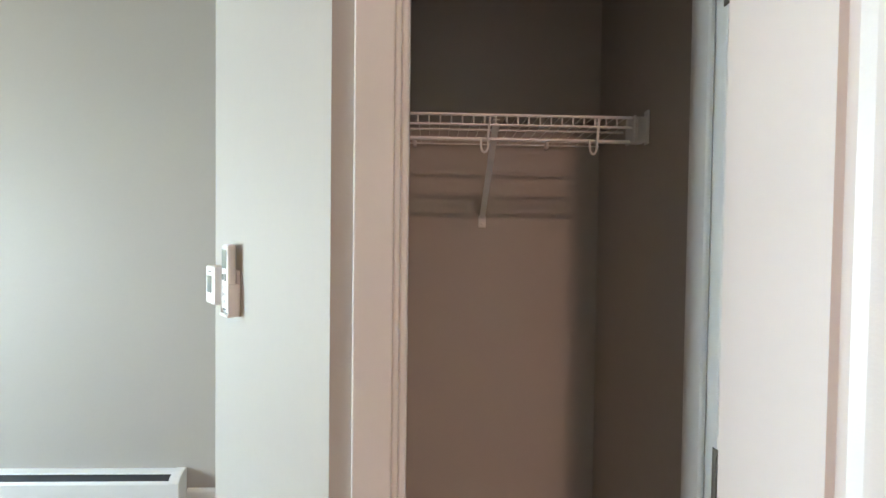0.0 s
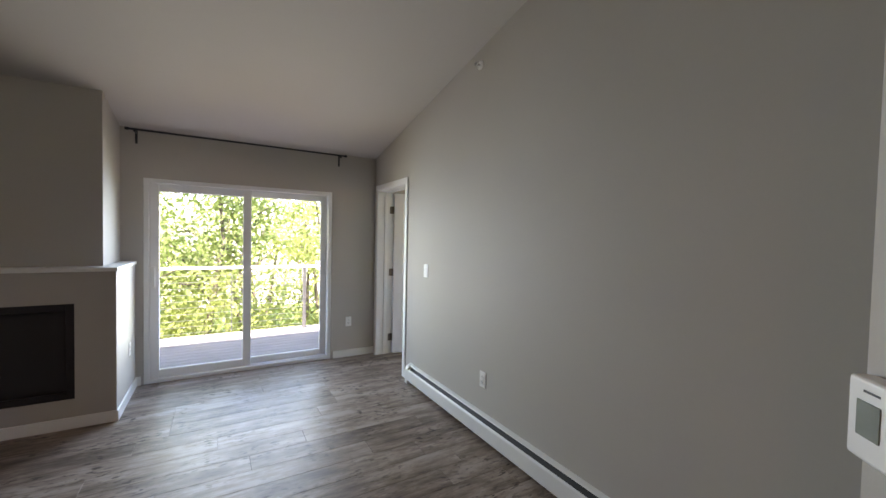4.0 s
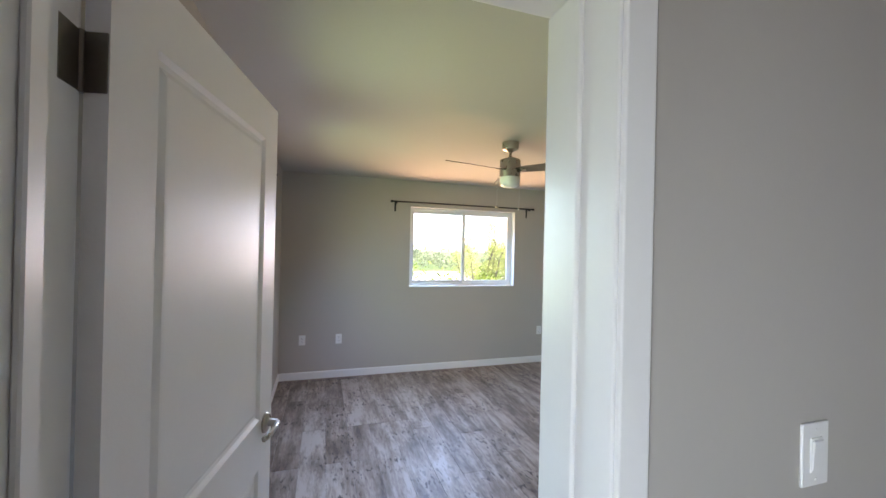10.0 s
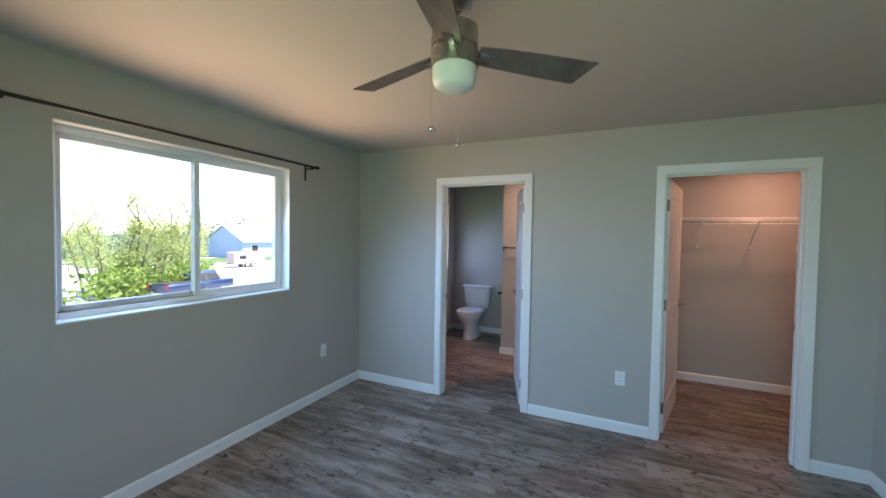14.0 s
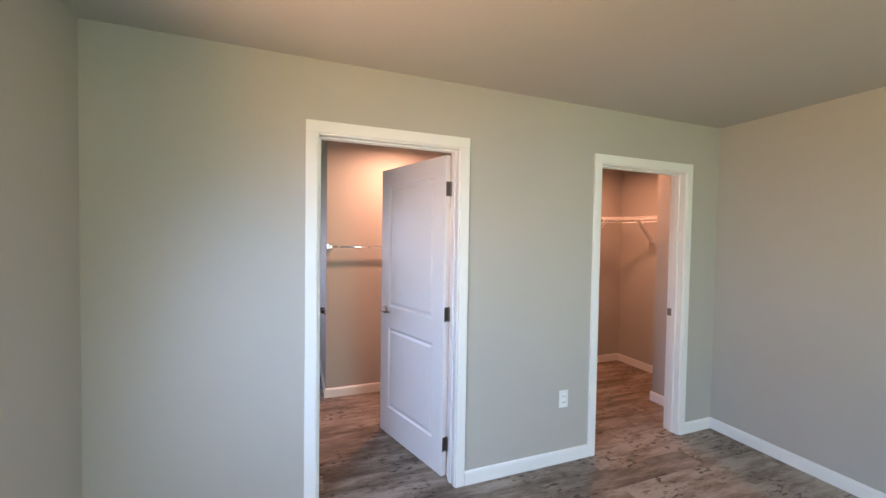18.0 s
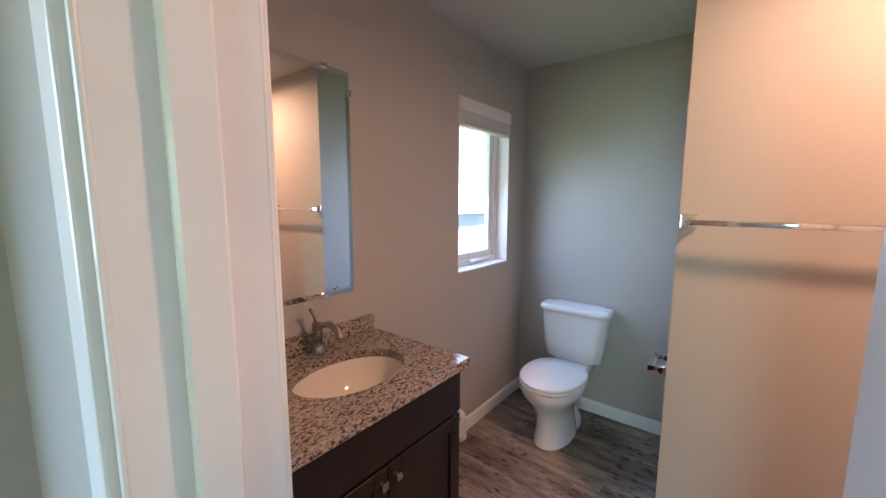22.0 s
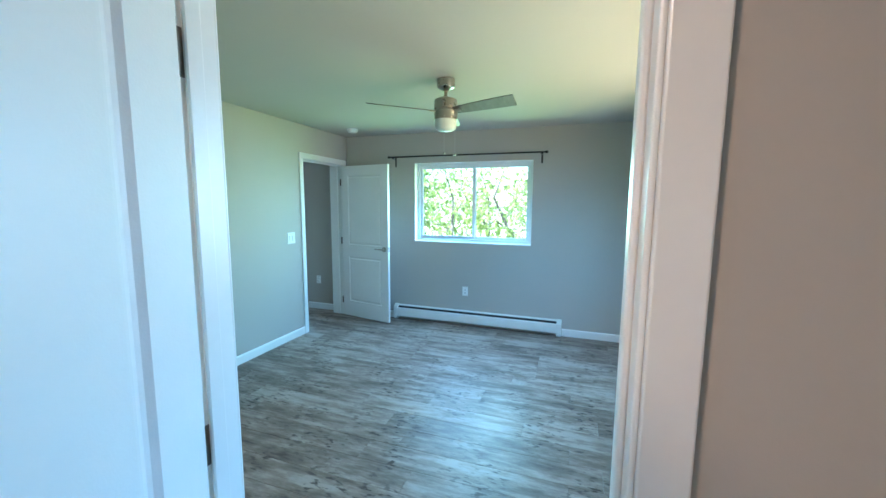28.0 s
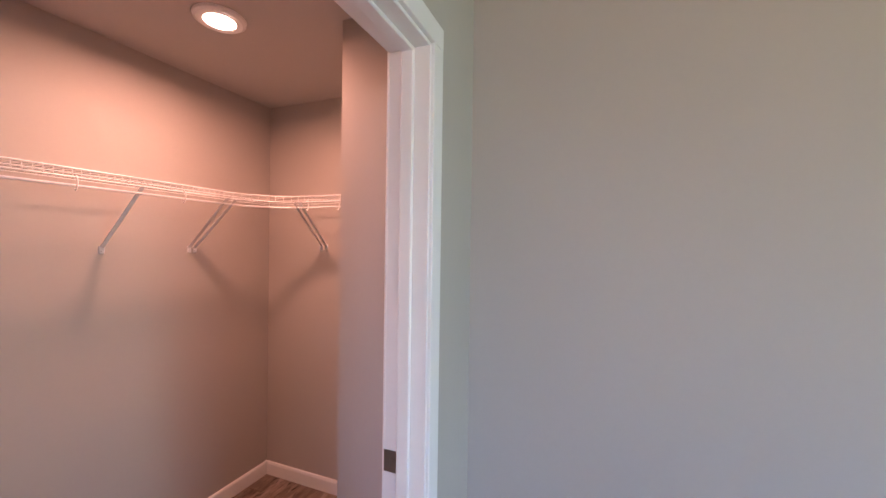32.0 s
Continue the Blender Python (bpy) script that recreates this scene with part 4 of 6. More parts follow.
sprinkler(on_wall(-3.281, LIVING, 2.777, "S"))
sprinkler(on_wall(-3.280, SOUTH, 2.255, "N"))
sd = thing("smoke_detector", "white round smoke detector on the ceiling", "smoke detector", pose(-5.0, 3.03, HIGH, 180))
part("base", lathe([(0, 0), (0.066, 0), (0.066, 0.010), (0, 0.010)], 28), PLASTIC, sd, "", True)
part("cover", lathe([(0, 0.010), (0.060, 0.010), (0.060, 0.024), (0.048, 0.040), (0.020, 0.044), (0, 0.044)], 28), PLASTIC, sd, "", True)

cl = thing("closet_ceiling_light", "round white disc ceiling light, lit", "ceiling light", pose(-0.55, 2.82, HIGH, 180))
part("trim_ring", lathe([(0.075, 0), (0.096, 0), (0.094, 0.010), (0.082, 0.018), (0.075, 0.016)], 36), PLASTIC, cl, "", True)
part("diffuser", lathe([(0, 0.002), (0.076, 0.002), (0.076, 0.012), (0.05, 0.018), (0, 0.020)], 32), LAMP_GLOW, cl, "glowing frosted diffuser", True)
# out-of-view fitting added around the hall's fill lamp
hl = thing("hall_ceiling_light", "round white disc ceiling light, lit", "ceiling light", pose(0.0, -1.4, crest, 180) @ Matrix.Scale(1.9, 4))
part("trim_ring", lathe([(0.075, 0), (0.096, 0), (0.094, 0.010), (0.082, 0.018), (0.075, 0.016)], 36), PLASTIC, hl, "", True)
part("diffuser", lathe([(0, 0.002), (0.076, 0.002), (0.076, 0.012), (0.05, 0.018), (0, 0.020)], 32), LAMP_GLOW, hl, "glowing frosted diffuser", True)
bl = thing("bath_fan_light", "square white bathroom fan light, lit", "fan light", pose(-0.43, 4.915, HIGH, 180))
part("grille", merge(ring(-0.165, 0.165, -0.165, 0.165, -0.018, 0, 0.075), ring(-0.145, 0.145, -0.145, 0.145, -0.022, -0.016, 0.02)), PLASTIC, bl).matrix_local = Matrix.Rotation(radians(-90), 4, "X")
part("diffuser", soft_box(-0.075, 0.075, -0.055, 0.055, 0.010, 0.030, 0.008, 2), LAMP_GLOW, bl, "glowing frosted lens")
part("louvre", soft_box(-0.09, 0.09, -0.09, -0.060, 0.010, 0.014, 0.002, 1), HEATER, bl)

# ceiling fan
fan = thing("ceiling_fan", "three-blade ceiling fan, nickel body and frosted lamp", "ceiling fan", pose(-3.607, 4.68, 0))
part("canopy", lathe([(0, HIGH), (0.066, HIGH), (0.066, 2.375), (0.060, 2.352), (0.030, 2.340), (0.020, 2.328), (0, 2.328)], 32), NICKEL, fan, "", True)
part("downrod", lathe([(0, 2.34), (0.013, 2.34), (0.013, 2.275), (0.024, 2.268), (0, 2.268)], 16), NICKEL, fan, "", True)
part("motor_housing", lathe([(0, 2.280), (0.060, 2.280), (0.082, 2.268), (0.084, 2.205), (0.084, 2.200), (0.078, 2.198), (0.078, 2.188), (0.084, 2.186), (0.084, 2.132), (0, 2.132)], 40), NICKEL, fan, "brushed nickel motor housing", True)
part("lamp_bowl", lathe([(0, 2.1315), (0.078, 2.1315), (0.079, 2.095), (0.072, 2.070), (0.052, 2.056), (0.02, 2.050), (0, 2.050)], 36), FROST, fan, "frosted glass lamp bowl", True)
outline = [(0.085, -0.042), (0.16, -0.050), (0.36, -0.060), (0.560, -0.064), (0.530, 0.066), (0.36, 0.061), (0.16, 0.050), (0.085, 0.042)]
blade = loft([[(x, y, -0.0025) for x, y in outline], [(x, y, 0.0025) for x, y in outline]])
blade_mesh = mesh_of("blade", blade, BLADE)
iron_mesh = mesh_of("blade_iron", merge(soft_box(0.05, 0.13, -0.020, 0.020, -0.008, -0.003, 0.002, 1), *[lathe([(0, -0.004), (0.005, -0.004), (0.004, -0.010), (0, -0.010)], 10, Matrix.Translation((0.105, y, 0))) for y in (-0.012, 0.012)]), NICKEL)
for a in (-48, 72, 192):
    b = new("blade", blade_mesh)
    b.parent = fan
    b.matrix_local = pose(0, 0, 2.190, 0, 0, a) @ Matrix.Rotation(radians(-15), 4, "X")
    b["label"] = "grey wood-grain fan blade"
    i = new("blade_iron", iron_mesh)
    i.parent = b
for x, y, z, fob in ((-0.088, 0.044, 1.905, 1.5), (0.100, 0.024, 1.893, 0.9)):
    c = part("pull_chain", tube([(x * 0.8, y * 0.8, 2.150), (x, y, 2.145), (x, y, z)], 0.0013, 5), STEEL, fan)
    part("pull_fob", lathe([(0, 0.008), (0.006 * fob, 0.006), (0.011 * fob, 0.0), (0.010 * fob, -0.006), (0, -0.009)], 14, Matrix.Translation((x, y, z - 0.006))), NICKEL, c, "", True)

# ---- bathroom ----
tub = thing("bathtub_shower", "white moulded fibreglass tub and shower surround", "bathtub")
X0, X1, Y0, Y1, RIM = BATH_W + 0.003, BLOCK - 0.003, TUB_S + 0.003, 4.745, 0.42
cx, cy, hx, hy = (X0 + X1) / 2, (Y0 + Y1) / 2, (X1 - X0) / 2, (Y1 - Y0) / 2
loops = [round_rect(cx, cy, hx, hy, 0.012, 0.0), round_rect(cx, cy, hx, hy, 0.012, RIM - 0.018), round_rect(cx, cy, hx - 0.005, hy - 0.005, 0.014, RIM - 0.005), round_rect(cx, cy, hx - 0.016, hy - 0.016, 0.02, RIM)]
for ix, iy, r, z in ((0.068, 0.062, 0.10, RIM), (0.080, 0.074, 0.11, RIM - 0.008), (0.090, 0.082, 0.12, RIM - 0.03), (0.115, 0.100, 0.13, 0.20), (0.150, 0.125, 0.13, 0.10), (0.19, 0.155, 0.12, 0.075), (0.30, 0.21, 0.08, 0.068)):
    loops.append(round_rect(cx, cy + 0.062, hx - ix, hy - iy - 0.058, r, z))
part("basin", loft(loops, True, True), FIBREGLASS, tub, "", True)


def surround_plan(inset, z):
    """The inner line of the three walls with round corners, then back along the outer line."""
    a, b, back, front, r = X0 + 0.018 + inset, X1 - 0.018 - inset, Y0 + 0.034 + inset, 4.768, 0.055
    pts = [(a, front)]
    for k in range(7):
        t = math.pi / 2 * k / 6
        pts.append((a + r - r * math.cos(t), back + r - r * math.sin(t)))
    for k in range(7):
        t = math.pi / 2 * k / 6
        pts.append((b - r + r * math.sin(t), back + r - r * math.cos(t)))
    pts += [(b, front), (X1, front), (X1, Y0), (X0, Y0), (X0, front)]
    return [(x, y, z) for x, y in pts]


part("surround", loft([surround_plan(0.0, RIM - 0.012), surround_plan(0.006, RIM + 0.02), surround_plan(0.004, 1.10), surround_plan(0.0, 1.808), surround_plan(-0.005, 1.820), surround_plan(-0.012, 1.823)]), FIBREGLASS, tub, "", True)
for x in (X0 + 0.006, X1 - 0.006):
    part("edge_flange", tube([(x, 4.766, RIM), (x, 4.766, 1.80), (x, 4.758, 1.82)], 0.012, 10), FIBREGLASS, tub, "", True)
outline = [(-0.440, RIM - 0.012), (-0.456, RIM + 0.05), (-0.462, 0.60), (-0.464, 1.170), (-0.716, 1.170), (-0.722, 1.02), (-0.722, 0.985), (-0.980, 0.985), (-0.982, 1.02), (-0.982, 1.352), (X0 + 0.012, 1.352), (X0 + 0.012, RIM - 0.012)]
ledge = loft([[(x, y, z) for x, z in outline] for y in (Y0 + 0.01, 4.142)])
bmesh.ops.bevel(ledge, geom=[e for e in ledge.edges if all(v.co.y > 4.1 for v in e.verts)] + [e for e in ledge.edges if abs(e.verts[0].co.y - e.verts[1].co.y) > 0.05], offset=0.020, segments=5, profile=0.5, affect="EDGES", clamp_overlap=True)
part("ledge", ledge, FIBREGLASS, tub, "", True)
part("side_ledge", soft_box(-0.50, X1 + 0.02, Y0, 4.024, RIM - 0.01, 1.146, 0.008, 4), FIBREGLASS, tub, "", True)
dish = [[(-0.852 + 0.122 * sx * math.cos(a), 4.118 + 0.050 * sx * math.sin(a), z) for a in [2 * math.pi * k / 28 for k in range(28)]] for sx, z in ((0.35, 0.908), (0.70, 0.922), (0.92, 0.952), (1.0, 0.990), (1.0, 1.008), (0.95, 1.013), (0.88, 1.006), (0.78, 0.985), (0.4, 0.972))]
part("soap_dish", loft(dish), FIBREGLASS, tub, "", True)
part("cloth_bar", tube([(-0.718, 4.105, 1.066), (-0.984, 4.105, 1.066)], 0.006, 8), CHROME, tub, "thin chrome cloth bar", True)
part("drain", lathe([(0, 0.069), (0.034, 0.069), (0.030, 0.073), (0, 0.072)], 20, Matrix.Translation((-1.20, 4.36, 0))), CHROME, tub, "chrome drain", True)

valve = thing("shower_valve", "chrome shower valve with lever on the surround", "shower valve", pose(X0 + 0.018, 4.416, 0.878))
part("escutcheon", lathe([(0, 0), (0.082, 0), (0.080, 0.006), (0.060, 0.014), (0.034, 0.016), (0.030, 0.045), (0.024, 0.050), (0, 0.050)], 32, None, "x"), CHROME, valve, "", True)
part("lever", tube([(0.040, 0, 0), (0.054, 0.004, -0.012), (0.060, 0.008, -0.060), (0.064, 0.010, -0.088)], 0.0085, 10), CHROME, valve, "", True)
spout = thing("tub_spout", "chrome tub spout on the surround", "spout", pose(X0 + 0.016, 4.412, 0.585))
part("body", tube([(0.0, 0, 0), (0.05, 0, 0.002), (0.09, 0, -0.002), (0.125, 0, -0.016), (0.135, 0, -0.030)], 0.024, 14), CHROME, spout, "", True)
part("diverter", lathe([(0, 0), (0.006, 0), (0.006, 0.016), (0.009, 0.020), (0, 0.024)], 10, Matrix.Translation((0.105, 0, 0.016))), CHROME, spout, "", True)
solid("tub_overflow", lathe([(0, 0), (0.036, 0), (0.036, 0.006), (0.028, 0.014), (0, 0.016)], 24, Matrix.Translation((X0 + 0.092, 4.43, 0.345)), "x"), CHROME, "round chrome overflow plate in the tub", "overflow plate", smooth=True)
sh = thing("wall_shower", "chrome shower head on a bent arm", "shower", pose(BATH_W, 4.434, 2.070))
part("flange", lathe([(0, 0), (0.028, 0), (0.026, 0.008), (0.012, 0.014), (0, 0.014)], 22, None, "x"), CHROME, sh, "", True)
part("arm", tube([(0.004, 0, 0), (0.05, 0, 0.006), (0.085, 0, -0.006), (0.115, 0, -0.038)], 0.010, 10), CHROME, sh, "", True)
part("head", lathe([(0, 0), (0.014, 0), (0.016, 0.018), (0.038, 0.048), (0.038, 0.060), (0, 0.064)], 24, Matrix.Translation((0.108, 0, -0.030)) @ Matrix.Rotation(radians(140), 4, "Y")), CHROME, sh, "", True)

rod = thing("shower_rod", "satin nickel bowed shower curtain rod", "shower rod", pose(BATH_W, 4.752, 1.878))
SPAN = BLOCK - BATH_W
bow = [(0.012 + (SPAN - 0.024) * k / 24, 0.08 * (1 - (k / 12 - 1) ** 2), 0) for k in range(25)]
part("rod", tube(bow, 0.0115, 14), NICKEL, rod, "", True)
part("sleeve", tube(bow[:2], 0.0145, 14), NICKEL, rod, "", True)
part("sleeve", tube(bow[-3:], 0.0145, 14), NICKEL, rod, "", True)
for x, s in ((0, 1), (SPAN, -1)):
    part("flange", lathe([(0, 0), (0.034, 0), (0.037, 0.006), (0.034, 0.020), (0.020, 0.027), (0.019, 0.048), (0, 0.048)], 24, Matrix.Translation((x, 0, 0)) @ Matrix.Rotation(radians(0 if s > 0 else 180), 4, "Z"), "x"), NICKEL, rod, "", True)



def flared_post(x):
    """A square arm that swells into its base on the wall; the wall is at y = 0."""
    sizes = ((0.024, 0.010), (0.020, 0.016), (0.0145, 0.026), (0.0120, 0.042), (0.0125, 0.074), (0.0110, 0.078))
    bm = loft([round_rect(0, 0, h, h * 1.12, 0.003, y, 3) for h, y in sizes])
    bm.transform(Matrix.Translation((x, 0, 0)) @ Matrix(((1, 0, 0, 0), (0, 0, 1, 0), (0, 1, 0, 0), (0, 0, 0, 1))))
    bmesh.ops.recalc_face_normals(bm, faces=bm.faces)
    return bm


tb = thing("towel_bar", "square chrome towel bar on the wall", "towel bar", pose(BLOCK, 4.915, 1.410, 0, 0, 90))
for x in (0, 0.585):
    p = part("post", flared_post(x), CHROME, tb, "", True)
    part("rosette", soft_box(x - 0.026, x + 0.026, -0.001, 0.011, -0.028, 0.028, 0.003, 2), CHROME, p, "", True)
part("bar", soft_box(0.004, 0.581, 0.058, 0.074, -0.009, 0.009, 0.002, 2), CHROME, tb, "", True)
tp = thing("paper_holder", "square chrome toilet paper holder on two posts", "paper holder", pose(0.135, ALCOVE, 0.79))
for x in (0, 0.16):
    p = part("post", flared_post(x), CHROME, tp, "", True)
    part("rosette", soft_box(x - 0.026, x + 0.026, -0.001, 0.011, -0.028, 0.028, 0.003, 2), CHROME, p, "", True)
part("bar", soft_box(0.004, 0.156, 0.060, 0.076, -0.008, 0.008, 0.002, 2), CHROME, tp, "", True)

# toilet: local x from the wall out, towards the room
wc = thing("toilet", "white two-piece porcelain toilet, lid closed", "toilet", pose(BATH_E - 0.005, 6.18, 0, 0, 0, 180))


def egg(c, hl, hw, z, n=32, sharp=2.25):
    pts = []
    for k in range(n):
        a = 2 * math.pi * k / n
        ca, sa = math.cos(a), math.sin(a)
        x = math.copysign(abs(ca) ** (2 / sharp), ca)
        y = math.copysign(abs(sa) ** (2 / sharp), sa)
        pts.append((c + hl * x, hw * y * (1 - 0.08 * x), z))
    return pts


part("pedestal", loft([egg(0.40, 0.200, 0.112, 0.0), egg(0.40, 0.198, 0.110, 0.03), egg(0.405, 0.180, 0.096, 0.12), egg(0.42, 0.180, 0.100, 0.20), egg(0.45, 0.205, 0.135, 0.28), egg(0.472, 0.232, 0.172, 0.335), egg(0.478, 0.240, 0.182, 0.375), egg(0.478, 0.238, 0.180, 0.392)]), PORCELAIN, wc, "", True)
part("foot", loft([egg(0.26, 0.17, 0.10, 0.0), egg(0.26, 0.165, 0.096, 0.05), egg(0.27, 0.12, 0.07, 0.12), egg(0.28, 0.10, 0.06, 0.16)]), PORCELAIN, wc, "", True)
part("tank_deck", soft_box(0.02, 0.30, -0.125, 0.125, 0.335, 0.405, 0.020, 3), PORCELAIN, wc, "", True)
part("seat", loft([egg(0.480, 0.228, 0.180, 0.394), egg(0.480, 0.236, 0.187, 0.400), egg(0.480, 0.236, 0.187, 0.410), egg(0.480, 0.230, 0.182, 0.415)]), SEAT, wc, "", True)
part("lid", loft([egg(0.478, 0.230, 0.182, 0.417), egg(0.478, 0.237, 0.188, 0.422), egg(0.478, 0.236, 0.187, 0.432), egg(0.478, 0.222, 0.174, 0.441), egg(0.478, 0.12, 0.09, 0.445)]), SEAT, wc, "", True)
for y in (-0.075, 0.075):
    part("lid_hinge", soft_box(0.225, 0.262, y - 0.022, y + 0.022, 0.398, 0.426, 0.008, 2), SEAT, wc, "", True)
part("tank", loft([round_rect(0.105, 0, 0.062, 0.150, 0.045, 0.402), round_rect(0.105, 0, 0.080, 0.182, 0.05, 0.425), round_rect(0.105, 0, 0.088, 0.198, 0.05, 0.52), round_rect(0.108, 0, 0.096, 0.218, 0.05, 0.738)]), PORCELAIN, wc, "", True)
part("tank_lid", loft([round_rect(0.108, 0, 0.100, 0.224, 0.05, 0.738), round_rect(0.108, 0, 0.105, 0.232, 0.05, 0.746), round_rect(0.108, 0, 0.105, 0.232, 0.05, 0.764), round_rect(0.108, 0, 0.096, 0.223, 0.05, 0.776), round_rect(0.108, 0, 0.06, 0.18, 0.04, 0.779)]), PORCELAIN, wc, "", True)

# vanity
TOP, VX0, VX1, VY0 = 0.90, BATH_W + 0.002, -0.492, 6.145
vanity = thing("vanity_cabinet", "dark espresso wooden vanity cabinet with nickel knobs", "vanity")
part("body", merge(box(bmesh.new(), VX0, VX0 + 0.018, VY0 + 0.02, NORTH - 0.002, 0.10, TOP - 0.034), box(bmesh.new(), VX1 - 0.018, VX1, VY0 + 0.02, NORTH - 0.002, 0.10, TOP - 0.034), box(bmesh.new(), VX0 + 0.018, VX1 - 0.018, VY0 + 0.02, NORTH - 0.002, 0.10, 0.118), box(bmesh.new(), VX0, VX1 - 0.002, VY0 + 0.075, NORTH - 0.01, 0.0, 0.10)), ESPRESSO, vanity)
part("face_frame", merge(*[soft_box(a, b, VY0, VY0 + 0.021, z0, z1, 0.0015, 1) for a, b, z0, z1 in ((VX0, VX0 + 0.04, 0.10, TOP - 0.034), (VX1 - 0.04, VX1, 0.10, TOP - 0.034), (VX0 + 0.04, VX1 - 0.04, TOP - 0.075, TOP - 0.034), (VX0 + 0.04, VX1 - 0.04, 0.10, 0.14), (VX0 + 0.04, VX1 - 0.04, 0.685, 0.705))]), ESPRESSO, vanity)


def shaker(x0, x1, z0, z1, name, knob=None):
    y0, y1 = VY0 - 0.020, VY0 - 0.001
    d = part(name, merge(ring(x0, x1, z0, z1, y0, y1, 0.055 if z1 - z0 > 0.3 else 0.001, 0.002), box(bmesh.new(), x0 + 0.002, x1 - 0.002, y0 + (0.009 if z1 - z0 > 0.3 else 0.0005), y1 - 0.001, z0 + 0.002, z1 - 0.002)), ESPRESSO, vanity)
    if knob:
        part("knob", merge(lathe([(0, 0), (0.007, 0), (0.006, 0.014), (0, 0.014)], 10, Matrix.Translation((knob[0], y0, knob[1])) @ Matrix.Rotation(radians(90), 4, "X")), soft_box(knob[0] - 0.013, knob[0] + 0.013, y0 - 0.024, y0 - 0.013, knob[1] - 0.013, knob[1] + 0.013, 0.003, 2)), NICKEL, d, "square nickel knob", True)


split = -0.875
shaker(-1.215, VX1 - 0.012, 0.700, 0.850, "false_drawer")
shaker(-1.215, split - 0.002, 0.115, 0.687, "door", (split - 0.030, 0.645))
shaker(split + 0.002, VX1 - 0.012, 0.115, 0.687, "door", (split + 0.030, 0.645))
for z0, z1 in ((0.700, 0.850), (0.407, 0.687), (0.115, 0.397)):
    shaker(VX0 + 0.012, -1.225, z0, z1, "drawer", (-1.335, (z0 + z1) / 2))

SX, SY, SA, SB = -0.815, 6.365, 0.212, 0.150
CX0, CX1, CY0, CY1 = BATH_W + 0.001, -0.474, 6.103, NORTH - 0.001
n = 56
bm = bmesh.new()
rings = {}
for key, z, grow in (("it", TOP, 1.0), ("ib", TOP - 0.032, 1.0), ("ot", TOP, 0), ("ob", TOP - 0.032, 0)):
    loop = []
    for k in range(n):
        a = 2 * math.pi * (k + 0.5) / n
        ca, sa = math.cos(a), math.sin(a)
        if grow:
            loop.append(bm.verts.new((SX + SA * ca, SY + SB * sa, z)))
        else:
            s = min(((CX1 if ca > 0 else CX0) - SX) / ca, ((CY1 if sa > 0 else CY0) - SY) / sa)
            loop.append(bm.verts.new((SX + s * ca, SY + s * sa, z)))
    rings[key] = loop
for a, b in (("it", "ot"), ("ot", "ob"), ("ob", "ib"), ("ib", "it")):
    for k in range(n):
        bm.faces.new((rings[a][k], rings[a][(k + 1) % n], rings[b][(k + 1) % n], rings[b][k]))
bmesh.ops.recalc_face_normals(bm, faces=bm.faces)
counter = thing("vanity_countertop", "speckled brown granite vanity countertop with undermount basin", "countertop")
part("slab", bm, GRANITE, counter)
part("slab_corner", soft_box(CX1 - 0.02, CX1 + 0.003, CY0 - 0.003, CY1, TOP - 0.034, TOP + 0.0015, 0.005, 2), GRANITE, counter)
part("slab_edge", soft_box(CX0, CX1 - 0.015, CY0 - 0.003, CY0 + 0.02, TOP - 0.034, TOP + 0.0012, 0.005, 2), GRANITE, counter)
part("backsplash", soft_box(CX0, CX1 - 0.003, NORTH - 0.022, NORTH - 0.0005, TOP, TOP + 0.067, 0.003, 2), GRANITE, counter)
part("side_splash", soft_box(CX0, CX0 + 0.020, 6.13, NORTH - 0.023, TOP, TOP + 0.067, 0.003, 2), GRANITE, counter)
basin = part("basin", loft([[(SX + SA * s * math.cos(2 * math.pi * k / 40), SY + SB * s * math.sin(2 * math.pi * k / 40), z) for k in range(40)] for s, z in ((1.06, TOP - 0.033), (1.0, TOP - 0.034), (0.97, TOP - 0.06), (0.88, TOP - 0.11), (0.66, TOP - 0.15), (0.34, TOP - 0.168), (0.10, TOP - 0.172))], False, True), BISQUE, counter, "off-white oval basin", True)
part("drain", lathe([(0, 0), (0.022, 0), (0.020, 0.003), (0, 0.002)], 18, Matrix.Translation((SX, SY, TOP - 0.171))), CHROME, basin, "", True)
fc = thing("bath_faucet", "single-lever nickel bathroom faucet on granite", "faucet", pose(-0.805, 6.578, TOP))
part("base", lathe([(0, 0), (0.027, 0), (0.027, 0.006), (0.021, 0.012), (0.019, 0.05), (0.020, 0.085), (0.017, 0.125), (0, 0.130)], 24), NICKEL, fc, "", True)
part("spout", tube([(0, 0, 0.092), (0.004, -0.03, 0.118), (0.010, -0.07, 0.128), (0.014, -0.105, 0.112), (0.016, -0.122, 0.082)], 0.0125, 12), NICKEL, fc, "", True)
part("handle", tube([(0, 0.0, 0.122), (-0.004, 0.006, 0.150), (-0.012, 0.016, 0.172), (-0.020, -0.004, 0.186)], 0.0095, 10), NICKEL, fc, "", True)

mr = thing("bathroom_mirror", "large frameless wall mirror above the vanity", "mirror", pose(0, NORTH, 0))
outer, inner = (-1.425, -0.570, 1.092, 1.994), 0.022
rect = lambda i, y: [(outer[0] + i, y, outer[2] + i), (outer[1] - i, y, outer[2] + i), (outer[1] - i, y, outer[3] - i), (outer[0] + i, y, outer[3] - i)]  # noqa: E731
part("glass", loft([rect(0, -0.0005), rect(0, -0.0025), rect(inner, -0.006)]), MIRROR, mr)
